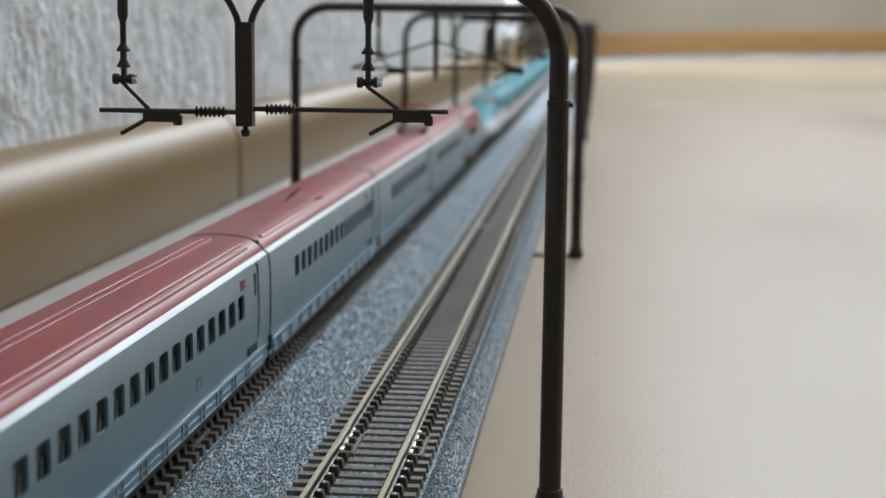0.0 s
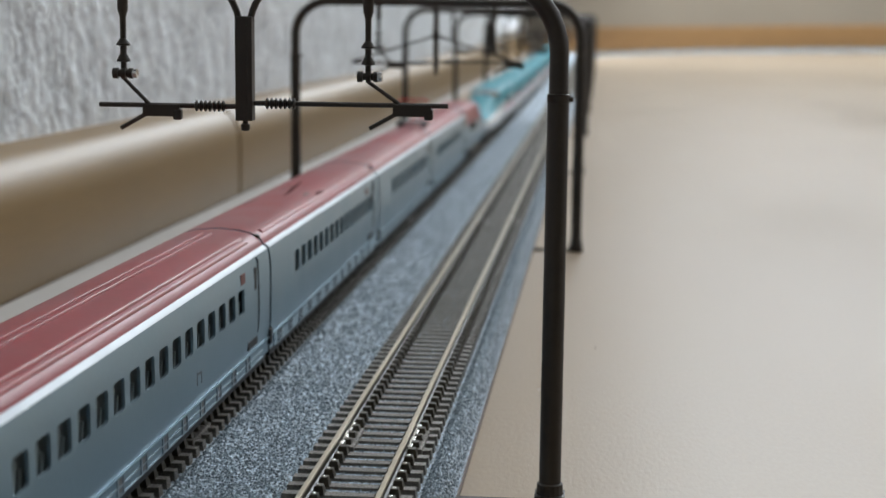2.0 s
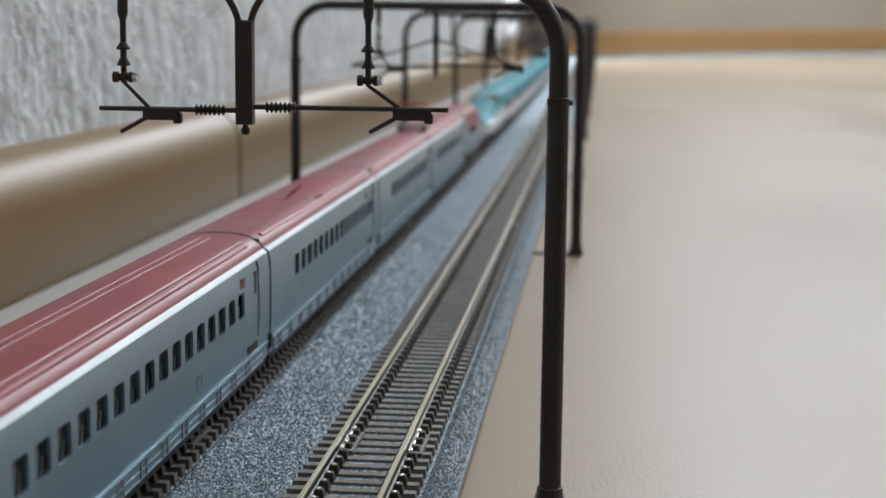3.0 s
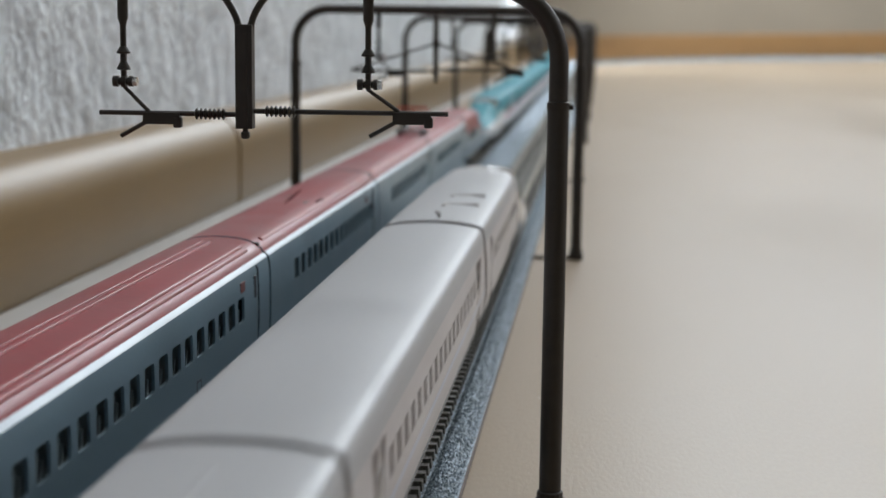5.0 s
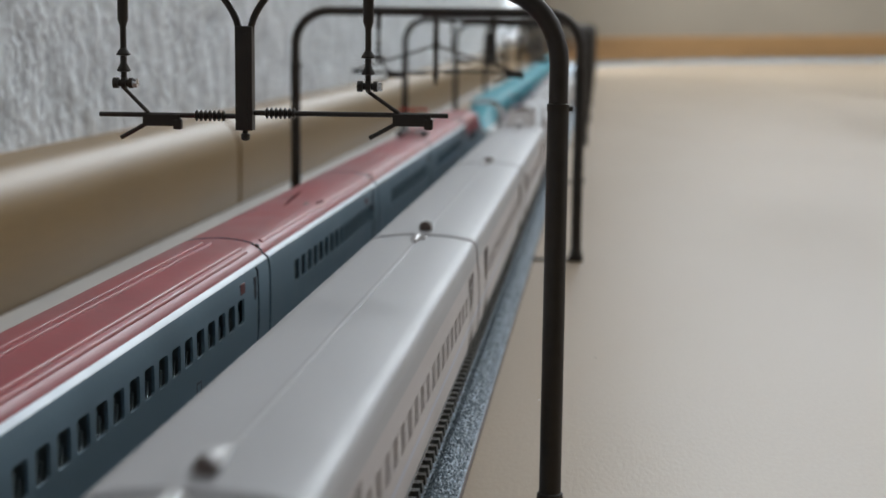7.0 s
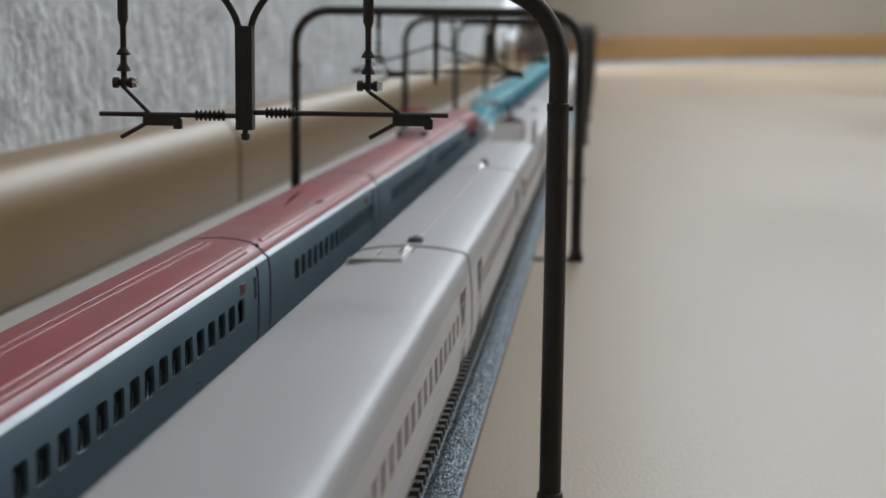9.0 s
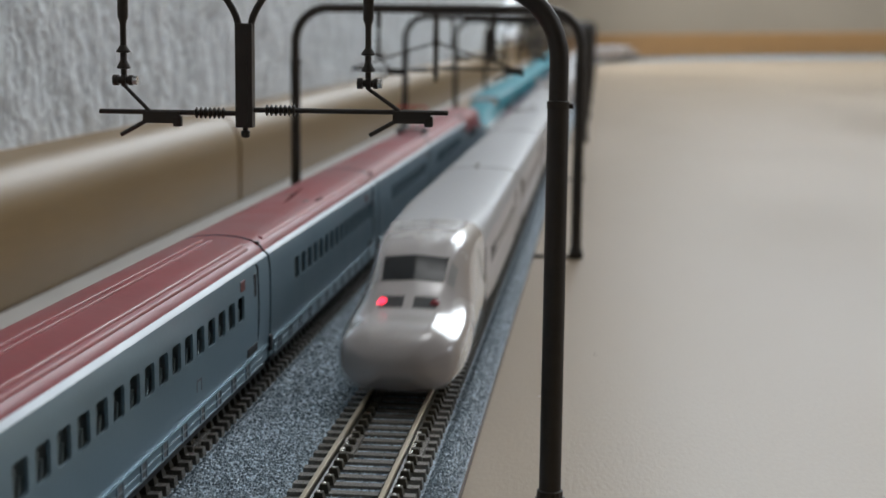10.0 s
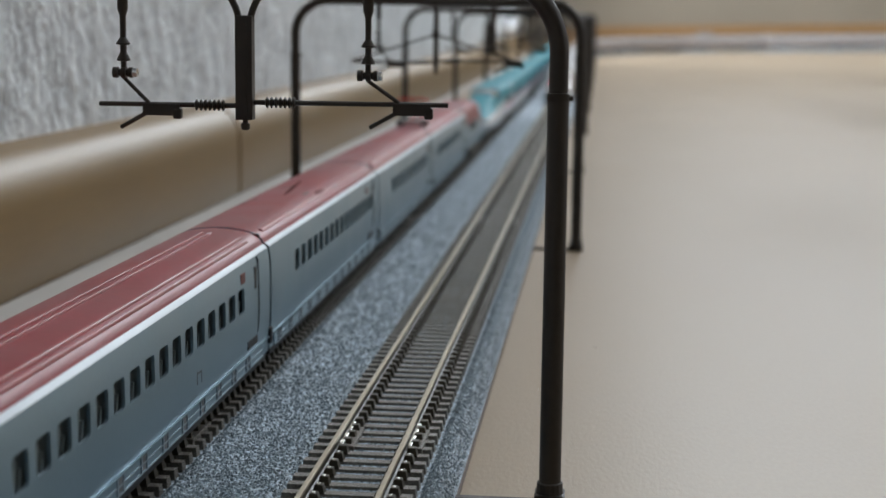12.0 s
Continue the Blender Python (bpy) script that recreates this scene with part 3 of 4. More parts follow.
def red_coach(first, count, roof_pattern, label, panto=False):
    """A middle coach of the red-roofed train, from y 0 to its length. first: centre of its first window."""
    c = thing("train_coach", label, "train coach", "coaches of the red-roofed train")
    wins = [(first + 6.13 * i - 2.15, first + 6.13 * i + 2.15) for i in range(count)]
    L = LEN_E - 1.2
    body = part("body", coach_body(L, E_SIDE, 4, wins, (0.9,), 0.65, 0.42), SILVER, c, "silver-grey coach side", smooth=30)
    part("shoulder_stripe", strip_pair(E_STRIPE, 0, L), WHITE_STRIPE, c, "glossy white shoulder stripe", smooth=60)
    part("roof", strip(E_ROOF, 0, L), RED_ROOF, c, "crimson glossy roof", smooth=60)
    shape = E_SIDE + E_STRIPE[1:] + E_ROOF[1:]
    for y in (0.25, L - 0.25):
        part("end_wall", end_cap(shape, y), SILVER, c)
    part("gangway", box(-6.5, 6.5, L - 0.3, L + 1.2, RT + 3, RT + 20.5, 0.4), BLACK, c, "black rubber gangway")
    gap = strip([(x * 0.975, z - 0.35) for x, z in shape], L - 0.2, L + 1.2)
    part("gap_seal", gap, BLACK, c, "dark seal between the coaches")
    part("roof_clip", box(5.9, 7.2, L - 0.3, L + 1.0, RT + 21.4, RT + 22.5, 0.2), BLACK, c, "dark clip at the roof joint")
    part("floor_pan", box(-8.0, 8.0, 0.5, L - 0.5, RT + 2.8, RT + 4.2), UNDER, c)
    for i, (a, b) in enumerate(wins):
        for me in (E_PANE, E_PANE_L):
            p = part("window", me, None, c)
            p.location = (0, (a + b) / 2 * MM, 0)
    for y in (first + 6.13 * i for i in range(count)):
        if y > 4:
            part("seat_row", SEAT_MESH, None, c).location = (0, y * MM, 0)
    for q in (22, L - 22):
        bogie(q, c)
    # doors near the far end
    for sx in (-1, 1):
        for yd in (L - 9.6,) if not panto else (L - 9.6, 8.5):
            door = part("door_seam", tube([(sx * 8.72, yd + 0.6, RT + 20.0), (sx * 9.0, yd + 0.9, RT + 19.4), (sx * 9.13, yd + 1.0, RT + 15), (sx * 9.13, yd + 1.0, RT + 11), (sx * 9.02, yd + 0.8, RT + 8.2), (sx * 8.95, yd + 0.2, RT + 7.4)], 0.16, 6), BLACK, c, "dark curved door seam")
            part("door_window", box(min(sx * 8.86, sx * 9.13), max(sx * 8.86, sx * 9.13), yd - 2.0, yd - 0.3, RT + 14.9, RT + 18.6, 0.1), BLACK, door)
            part("step_plate", box(min(sx * 8.5, sx * 9.12), max(sx * 8.5, sx * 9.12), yd - 6.5, yd + 0.2, RT + 5.6, RT + 7.0, 0.1), BLACK, c, "dark step plate")
            part("destination_panel", box(min(sx * 8.6, sx * 8.97), max(sx * 8.6, sx * 9.12), yd - 11.2, yd - 8.2, RT + 17.2, RT + 18.9, 0.1), ORANGE, c, "dark red destination panel")
        # ladder-like equipment panels along the skirt
        part("skirt_panel", box(min(sx * 8.3, sx * 8.93), max(sx * 8.3, sx * 8.93), 3, L - 5, RT + 2.2, RT + 4.5, 0.08), SILVER, c)
        for z in (2.25, 3.35):
            part("skirt_line", box(min(sx * 8.5, sx * 9.06), max(sx * 8.5, sx * 9.06), 3, L - 5, RT + z, RT + z + 0.2), SKIRT_LINE, c)
        for y in np.arange(6, L - 10, 9.4):
            for q in (0, 2.3):
                part("skirt_rib", box(min(sx * 8.5, sx * 9.1), max(sx * 8.5, sx * 9.1), y + q, y + q + 0.4, RT + 2.2, RT + 4.6), SKIRT_LINE, c)
            part("skirt_hatch", box(min(sx * 8.5, sx * 8.98), max(sx * 8.5, sx * 8.98), y + 0.6, y + 2.2, RT + 2.6, RT + 4.4), UNDER, c)
        part("coupling_hook", box(min(sx * 8.2, sx * 9.35), max(sx * 8.2, sx * 9.35), L - 0.4, L + 1.5, RT + 3.4, RT + 6.2, 0.3), BLACK, c, "dark coupling hook")
        part("skirt_ledge", box(min(sx * 8.4, sx * 9.1), max(sx * 8.4, sx * 9.1), 0.5, L - 0.5, RT + 4.6, RT + 4.85), SILVER, c)
        # Added strip: hides the rail, and its black stands for the shade beneath.
        part("under_skirt_shade", box(min(sx * 7.8, sx * 8.5), max(sx * 7.8, sx * 8.5), 1, L - 1, RT + 0.9, RT + 3.0, 0.1), BLACK, c, "black strip below the skirt for the shade under the coach")
    # raised roof ridges; the pair near the right shoulder follows its highlight lines
    for x in roof_pattern:
        zz = RT + np.interp(abs(x), [q[0] for q in reversed(E_ROOF)], [q[1] for q in reversed(E_ROOF)]) - RT
        w = 0.44 if x == 6.3 else 0.26 if abs(x) > 5 else 0.13
        tilt = math.copysign(0.35 if abs(x) > 5 else 0, x)
        dome = [(x + w * math.cos(q) * 1.15, zz - tilt * w * math.cos(q) - 0.1 + 0.42 * math.sin(q)) for q in np.linspace(math.pi, 0, 9)]
        part("roof_ridge", sweep([(x - w * 1.15, zz - 0.8)] + dome + [(x + w * 1.15, zz - 0.8)], [(0, 4, 0), (0, L - 7, 0)]), RED_HIGHLIT, c, smooth=50)
    return c


def strip_pair(profile, y0, y1):
    bm = bmesh.new()
    for sx in (-1, 1):
        rows = [[bm.verts.new((sx * x, y, z)) for x, z in profile] for y in (y0, y1)]
        for k in range(len(profile) - 1):
            bm.faces.new((rows[0][k], rows[0][k + 1], rows[1][k + 1], rows[1][k]))
    return bm


sb = bmesh.new()
for x0, x1 in ((-8.3, -2.2), (2.2, 8.3)):
    for y, z0, z1 in ((-1.9, 9.0, 16.2), (-0.4, 9.0, 15.4), (1.1, 9.0, 14.2)):
        low = [sb.verts.new((x, y + d, RT + z0)) for x, d in ((x0, -0.9), (x1, -0.9), (x1, -0.2), (x0, -0.2))]
        top = [sb.verts.new((x, y + d, RT + z1)) for x, d in ((x0, 0.7), (x1, 0.7), (x1, 1.2), (x0, 1.2))]
        sb.faces.new(top)
        for k in range(4):
            sb.faces.new((low[k], low[(k + 1) % 4], top[(k + 1) % 4], top[k]))
SEAT_MESH = mesh_of("seat_row", sb, SEAT)

XT = -HALF
coach_a = red_coach(14.2, 16, (-0.75, 0.75, 5.7, 6.7), "silver-grey model train coach with crimson roof and small dark windows")
for sx in (-1, 1):
    lo_x, hi_x = sorted((sx * 8.9, sx * 9.1))
    for y, z, w, h in ((79.6, 8.0, 0.35, 1.9), (81.9, 7.7, 0.35, 1.5), (80.8, 8.6, 2.4, 0.3)):
        part("side_mark", box(lo_x, hi_x, y - w / 2, y + w / 2, RT + z - h / 2 + 0.4, RT + z + h / 2 + 0.4), UNDER, coach_a, "small grey printed mark")
coach_a.matrix_world = pose(XT * MM, 0.1233, 0)
copy_thing(coach_a, pose(XT * MM, -0.0047, 0))
coach_b = red_coach(22.6, 16, (6.3,), "silver-grey coach with crimson roof and a blank panel before its windows")
part("roof_scuff", tube([(1.4, 40, RT + 23.0), (0.9, 50, RT + 23.1), (0.0, 63, RT + 23.15), (-1.0, 76, RT + 23.1), (-2.6, 88, RT + 22.95)], [0.1, 0.28, 0.5, 0.34, 0.12], 8), DARK_RED, coach_b, "dark scuff on the roof", smooth=50)
part("roof_scuff", tube([(5.6, 58.5, RT + 22.3), (5.7, 61, RT + 22.38), (5.9, 65, RT + 22.36), (6.0, 67.5, RT + 22.2)], [0.15, 0.6, 0.6, 0.15], 8), DARK_RED, coach_b, "dark scuff on the roof", smooth=50)
coach_b.matrix_world = pose(XT * MM, 0.2513, 0)
coach_c = red_coach(26.0, 14, (6.3,), "silver-grey coach with crimson roof standing in a coupled train")
coach_c.matrix_world = pose(XT * MM, 0.3793, 0)
coach_d = red_coach(13.0, 15, (), "silver-grey coach with crimson roof carrying a red pantograph")
coach_d.matrix_world = pose(XT * MM, 0.5073, 0)


def pantograph(parent, y, z, material, height):
    base = part("pantograph_base", box(-5, 5, y - 4.5, y + 4.5, z + 1.2, z + 1.8, 0.2), UNDER, parent, "grey pantograph base frame")
    for x in (-4.2, 4.2):
        for q in (-4, 4):
            part("insulator", tube([(x, y + q, z - 0.6), (x, y + q, z + 0.4), (x, y + q, z + 0.5), (x, y + q, z + 1.3)], [0.7, 0.9, 0.7, 0.8], 10), UNDER, base)
    part("pantograph_arm", tube([(0, y - 4, z + 1.8), (0, y + 4, z + height * 0.5), (0, y, z + height)], 0.4, 8), material, parent)
    part("pantograph_head", tube([(-5.5, y, z + height - 0.9), (-4.5, y, z + height), (4.5, y, z + height), (5.5, y, z + height - 0.9)], 0.42, 8), material, parent, "red contact head")


pantograph(coach_d, 14, RT + 23.3, RED_PAINT, 9.0)
# dark seams on the roof of the second coach
for y, x in ((38, -4), (63, -1)):
    part("roof_seam", tube([(x - 2.4, y - 9, RT + 23.0 - 0.02 * (x - 2.4) ** 2), (x - 0.8, y, RT + 23.25 - 0.02 * (x - 0.8) ** 2), (x + 0.6, y + 6, RT + 23.3 - 0.02 * (x + 0.6) ** 2)], 0.2, 6), BROWN, coach_b)
part("roof_fan", box(2.4, 4.4, 54, 59, RT + 22.4, RT + 23.1, 0.2), BROWN, coach_b)


# ---- lofted noses ----
def nose_point(sec, u):
    """sec: (s, z_bottom, z_shoulder, z_top, w_low, w_top); u runs -1 .. 1 from the right skirt over the top to the left skirt."""
    s, zb, zs, zt, wl, wt = sec
    q = 1 - abs(u)
    prof = [(0.0, wl * 0.62, zb), (0.06, wl * 0.85, zb + (zs - zb) * 0.10), (0.14, wl * 0.98, zb + (zs - zb) * 0.35), (0.30, wl, zb + (zs - zb) * 0.72), (0.42, wl * 0.95, zs),
            (0.54, wt + (wl - wt) * 0.45, zs + (zt - zs) * 0.35), (0.66, wt, zs + (zt - zs) * 0.72), (0.78, wt * 0.80, zs + (zt - zs) * 0.94), (1.0, 0.0, zt)]
    i = max(k for k in range(len(prof)) if prof[k][0] <= q + 1e-9)
    if i == len(prof) - 1:
        x, z = prof[-1][1:]
    else:
        t = (q - prof[i][0]) / (prof[i + 1][0] - prof[i][0])
        x, z = [prof[i][k] + (prof[i + 1][k] - prof[i][k]) * t for k in (1, 2)]
    return (x if u < 0 else -x), s, z


def section_at(table, s):
    cols = list(zip(*table))
    def smooth(c):
        xs = np.array(cols[0], float)
        ys_ = np.array(c, float)
        k = int(np.clip(np.searchsorted(xs, s) - 1, 0, len(xs) - 2))
        def slope(i):
            if i == 0 or i == len(xs) - 1:
                return (ys_[min(i + 1, len(xs) - 1)] - ys_[max(i - 1, 0)]) / (xs[min(i + 1, len(xs) - 1)] - xs[max(i - 1, 0)])
            return (ys_[i + 1] - ys_[i - 1]) / (xs[i + 1] - xs[i - 1])
        h = xs[k + 1] - xs[k]
        t = (s - xs[k]) / h
        return ((2 * t ** 3 - 3 * t ** 2 + 1) * ys_[k] + (t ** 3 - 2 * t ** 2 + t) * h * slope(k) + (-2 * t ** 3 + 3 * t ** 2) * ys_[k + 1] + (t ** 3 - t ** 2) * h * slope(k + 1))
    return (s, *[smooth(c) for c in cols[1:]])


def patch(table, s0, s1, u0, u1, lift=0.0, ns=24, nu=40, cap=False):
    """A piece of a nose's skin, lifted along its normal, from s0 to s1 mm behind the tip."""
    bm = bmesh.new()
    rows = [[bm.verts.new(nose_point(section_at(table, s), u)) for u in np.linspace(u0, u1, nu)] for s in np.linspace(s0, s1, ns)]
    for a, b in zip(rows, rows[1:]):
        for k in range(nu - 1):
            bm.faces.new((a[k], a[k + 1], b[k + 1], b[k]))
    if cap:
        bm.faces.new(rows[0])
    bm.normal_update()
    if lift:
        c = Vector((0, s1, RT + 8))
        for v in bm.verts:
            n = v.normal if v.normal.dot(v.co - c) > 0 else -v.normal
            v.co += n * lift
    return bm


def fused(table, material_parts, parent):
    for name, u0, u1, s0, s1, lift, material, label in material_parts:
        part(name, patch(table, s0, s1, u0, u1, lift, cap=(lift == 0 and s0 < 0.5 and u0 == -1 and u1 == 1)), material, parent, label, smooth=80)


# ---- red lead coach and the teal train coupled to it ----
RN = [(s, RT + b, RT + zs, RT + zt, wl, wt) for s, b, zs, zt, wl, wt in ((0, 3.5, 6, 7.5, 3.0, 1.8), (3, 2.8, 7, 9.5, 5.4, 3.2), (12, 2.6, 8.5, 12, 7.6, 4.2), (30, 2.6, 9.5, 16, 8.7, 5.2), (50, 2.6, 10, 20, 9.0, 6.3), (68, 2.6, 12, 22.8, 9.1, 8.0), (80, 2.6, 13, 23.4, 9.1, 8.6))]


def lead_coach(table, length, label, upper, lower, name, group, stripe=None):
    """An end coach: s runs back from the nose tip."""
    c = thing(name, label, "train coach", group)
    nose = table[-1][0]
    fused(table, [("nose_side", -1, -0.52, 0, nose, 0, lower, ""), ("nose_side", 0.52, 1, 0, nose, 0, lower, ""), ("nose_top", -0.52, 0.52, 0, nose, 0, upper, "")], c)
    last = [nose_point(table[-1], u) for u in np.linspace(-1, 0, 21)]
    prof = [(max(x, 0.0), z) for x, _, z in last]
    lo = [p for p, u in zip(prof, np.linspace(-1, 0, 21)) if u <= -0.5]
    hi = [p for p, u in zip(prof, np.linspace(-1, 0, 21)) if u >= -0.5001]
    part("body_side", strip_pair(lo, nose, length - 0.9), lower, c, smooth=60)
    part("roof", strip(hi, nose, length - 0.9), upper, c, smooth=60)
    part("end_wall", end_cap(prof, length - 1.0), lower, c)
    part("windscreen", patch(table, nose * 0.62, nose * 0.78, -0.36, 0.36, 0.1), GLASS, c, "dark windscreen", smooth=60)
    for sx in (-1, 1):
        a, b = sorted((sx * 0.44, sx * 0.5))
        part("head_lamp", patch(table, nose * 0.58, nose * 0.66, a, b, 0.12, 6, 6), WHITE_PAINT, c, "white head lamp")
        if stripe:
            part("stripe", box(min(sx * 8.4, sx * 10.62), max(sx * 8.4, sx * 10.62), nose - 6, length - 1, RT + 9.6, RT + 10.5), stripe, c, "pink waistline stripe")
        for y in np.arange(nose + 10, length - 20, 6.5):
            x = table[-1][4] * 0.985
            part("window", box(min(sx * (x - 0.5), sx * (x + 0.06)), max(sx * (x - 0.5), sx * (x + 0.06)), y, y + 3.2, RT + 12.2, RT + 15.2, 0.15), GLASS, c)
    for q in (26, length - 24):
        bogie(q, c)
    part("floor_pan", box(-7, 7, 14, length - 1, RT + 2.6, RT + 4.2), UNDER, c)
    return c


red_lead = lead_coach(RN, 144, "crimson-roofed silver lead coach with a long pointed nose", RED_ROOF, SILVER, "train_coach", "coaches of the red-roofed train")
red_lead.matrix_world = pose(XT * MM, 0.7793, 0, 0, 0, 180)
copy_thing(red_lead, pose(XT * MM, -0.1487, 0))
TN = [(s, RT + b, RT + zs, RT + zt, wl, wt) for s, b, zs, zt, wl, wt in ((0, 3.2, 6, 8, 3.6, 2.2), (3, 2.6, 7.5, 10.5, 6.5, 4), (14, 2.5, 9, 13, 9.2, 5.2), (38, 2.5, 10, 16.5, 10.2, 6), (62, 2.5, 10.5, 20.5, 10.45, 7), (82, 2.5, 12, 22.6, 10.5, 8.8), (94, 2.5, 13, 22.9, 10.5, 9.6))]
teal_lead = lead_coach(TN, 171, "teal and white lead coach with a long nose and pink stripe", TEAL, WHITE_PAINT, "train_coach", "coaches of the teal train", PINK)
teal_lead.matrix_world = pose(XT * MM, 0.7833, 0)
stand(teal_lead)

W_SIDE = up([(9.0, 2.5), (9.9, 4.4), (10.4, 7.0), (10.5, 9.2), (10.5, 12.0), (10.38, 15.6), (10.1, 18.2)])
W_ROOF = up([(10.1, 18.2), (9.96, 19.8), (9.78, 20.75), (9.4, 21.35), (8.8, 21.7), (7.8, 21.95), (5.5, 22.32), (3, 22.53), (0, 22.6)])
T_SIDE, T_ROOF = W_SIDE[:5], W_SIDE[4:] + W_ROOF[1:]
LEN_W = 156.25
T_PANE = mesh_of("pane", box(9.9, 10.53, -1.6, 1.6, RT + 12.4, RT + 15.2, 0.15), GLASS)
T_PANE_L = mesh_of("pane", box(-10.53, -9.9, -1.6, 1.6, RT + 12.4, RT + 15.2, 0.15), GLASS)


def teal_coach():
    c = thing("train_coach", "teal and white model coach with a pink waistline stripe", "train coach", "coaches of the teal train")
    L = LEN_W - 1.2
    part("body_side", strip_pair(T_SIDE, 0, L), WHITE_PAINT, c, smooth=50)
    part("roof", strip(T_ROOF, 0, L), TEAL, c, "teal upper body and roof", smooth=50)
    for y in (0.2, L - 0.2):
        part("end_wall", end_cap(T_SIDE + T_ROOF[1:], y), WHITE_PAINT, c)
    part("gangway", box(-6, 6, L - 0.3, L + 1.2, RT + 4, RT + 20), BLACK, c)
    for sx in (-1, 1):
        part("stripe", box(min(sx * 10.3, sx * 10.56), max(sx * 10.3, sx * 10.56), 0, L, RT + 11.2, RT + 12.1), PINK, c)
    for i in range(18):
        for me in (T_PANE, T_PANE_L):
            part("window", me, None, c).location = (0, (20 + 6.5 * i) * MM, 0)
    part("floor_pan", box(-7, 7, 0.5, L - 0.5, RT + 2.6, RT + 4.2), UNDER, c)
    for q in (27, L - 27):
        bogie(q, c)
    return c


t_first = teal_coach()
t_first.matrix_world = pose(XT * MM, 0.9543, 0)
for k in range(1, 9):
    stand(copy_thing(t_first, pose(XT * MM, 0.9543 + k * 0.15625, 0)))
stand(t_first)

# dust on the floor
for x, y, r in ((48.6, 306, 0.17), (38.5, 268, 0.2)):
    tagged(part("dust_speck", tube([(x - r, y, 0.02), (x, y + r * 0.4, r * 0.5), (x + r, y, 0.05)], [r * 0.2, r * 0.5, r * 0.2], 6), WHITE_PAINT if y < 270 else BROWN), "tiny speck of dust lying on the beige floor", "dust")

# ---- the white train that runs through ----
W_PANE = mesh_of("pane", box(9.85, 10.0, -1.3, 1.3, RT + 12.05, RT + 15.55), WHITE_GLASS)
W_PANE_L = mesh_of("pane", box(-10.0, -9.85, -1.3, 1.3, RT + 12.05, RT + 15.55), WHITE_GLASS)
WIN_W = [(24.5 + 6.2 * i - 1.25, 24.5 + 6.2 * i + 1.25) for i in range(18)]
W_BODY = mesh_of("body", coach_body(LEN_W - 2.0, W_SIDE, 4, WIN_W, (), 0.4, 0.5), WHITE_CAR, 30)
W_TOP = mesh_of("roof", strip(W_ROOF, 0, LEN_W - 2.0), ROOF_GREY, 60)
W_END = mesh_of("end_wall", end_cap(W_SIDE + W_ROOF[1:], 0), WHITE_CAR)
W_SEAL = mesh_of("gap_seal", strip([(x * 0.972, z - 0.45) for x, z in W_SIDE + W_ROOF[1:]], 0, 2.2), BLACK)
W_PAN = mesh_of("floor_pan", box(-7.4, 7.4, 0.5, LEN_W - 2, RT + 2.6, RT + 4.2), UNDER)
W_SEAM = mesh_of("door_seam", box(10.3, 10.53, -0.22, 0.22, RT + 5.5, RT + 18.0, 0.05), BROWN)
W_SEAM_L = mesh_of("door_seam", box(-10.53, -10.3, -0.22, 0.22, RT + 5.5, RT + 18.0, 0.05), BROWN)
W_DOORWIN = mesh_of("door_window", box(10.2, 10.52, -0.8, 0.8, RT + 12.2, RT + 15.4, 0.1), WHITE_GLASS)
W_DOORWIN_L = mesh_of("door_window", box(-10.52, -10.2, -0.8, 0.8, RT + 12.2, RT + 15.4, 0.1), WHITE_GLASS)
W_LINE = mesh_of("waist_line", box(10.44, 10.53, 0.2, LEN_W - 1.6, RT + 9.4, RT + 10.2), LILAC)
W_LINE_L = mesh_of("waist_line", box(-10.53, -10.44, 0.2, LEN_W - 1.6, RT + 9.4, RT + 10.2), LILAC)
W_SILL = mesh_of("waist_line", box(10.0, 10.24, 1.5, LEN_W - 3.5, RT + 5.35, RT + 5.7), UNDER)
W_SILL_L = mesh_of("waist_line", box(-10.24, -10.0, 1.5, LEN_W - 3.5, RT + 5.35, RT + 5.7), UNDER)
W_RIDGE = mesh_of("cable_ridge", sweep([(-0.5, RT + 22.45), (-0.42, RT + 22.68), (0, RT + 22.74), (0.42, RT + 22.68), (0.5, RT + 22.45)], [(0, 7, 0), (0, LEN_W - 9, 0)]), ROOF_GREY)


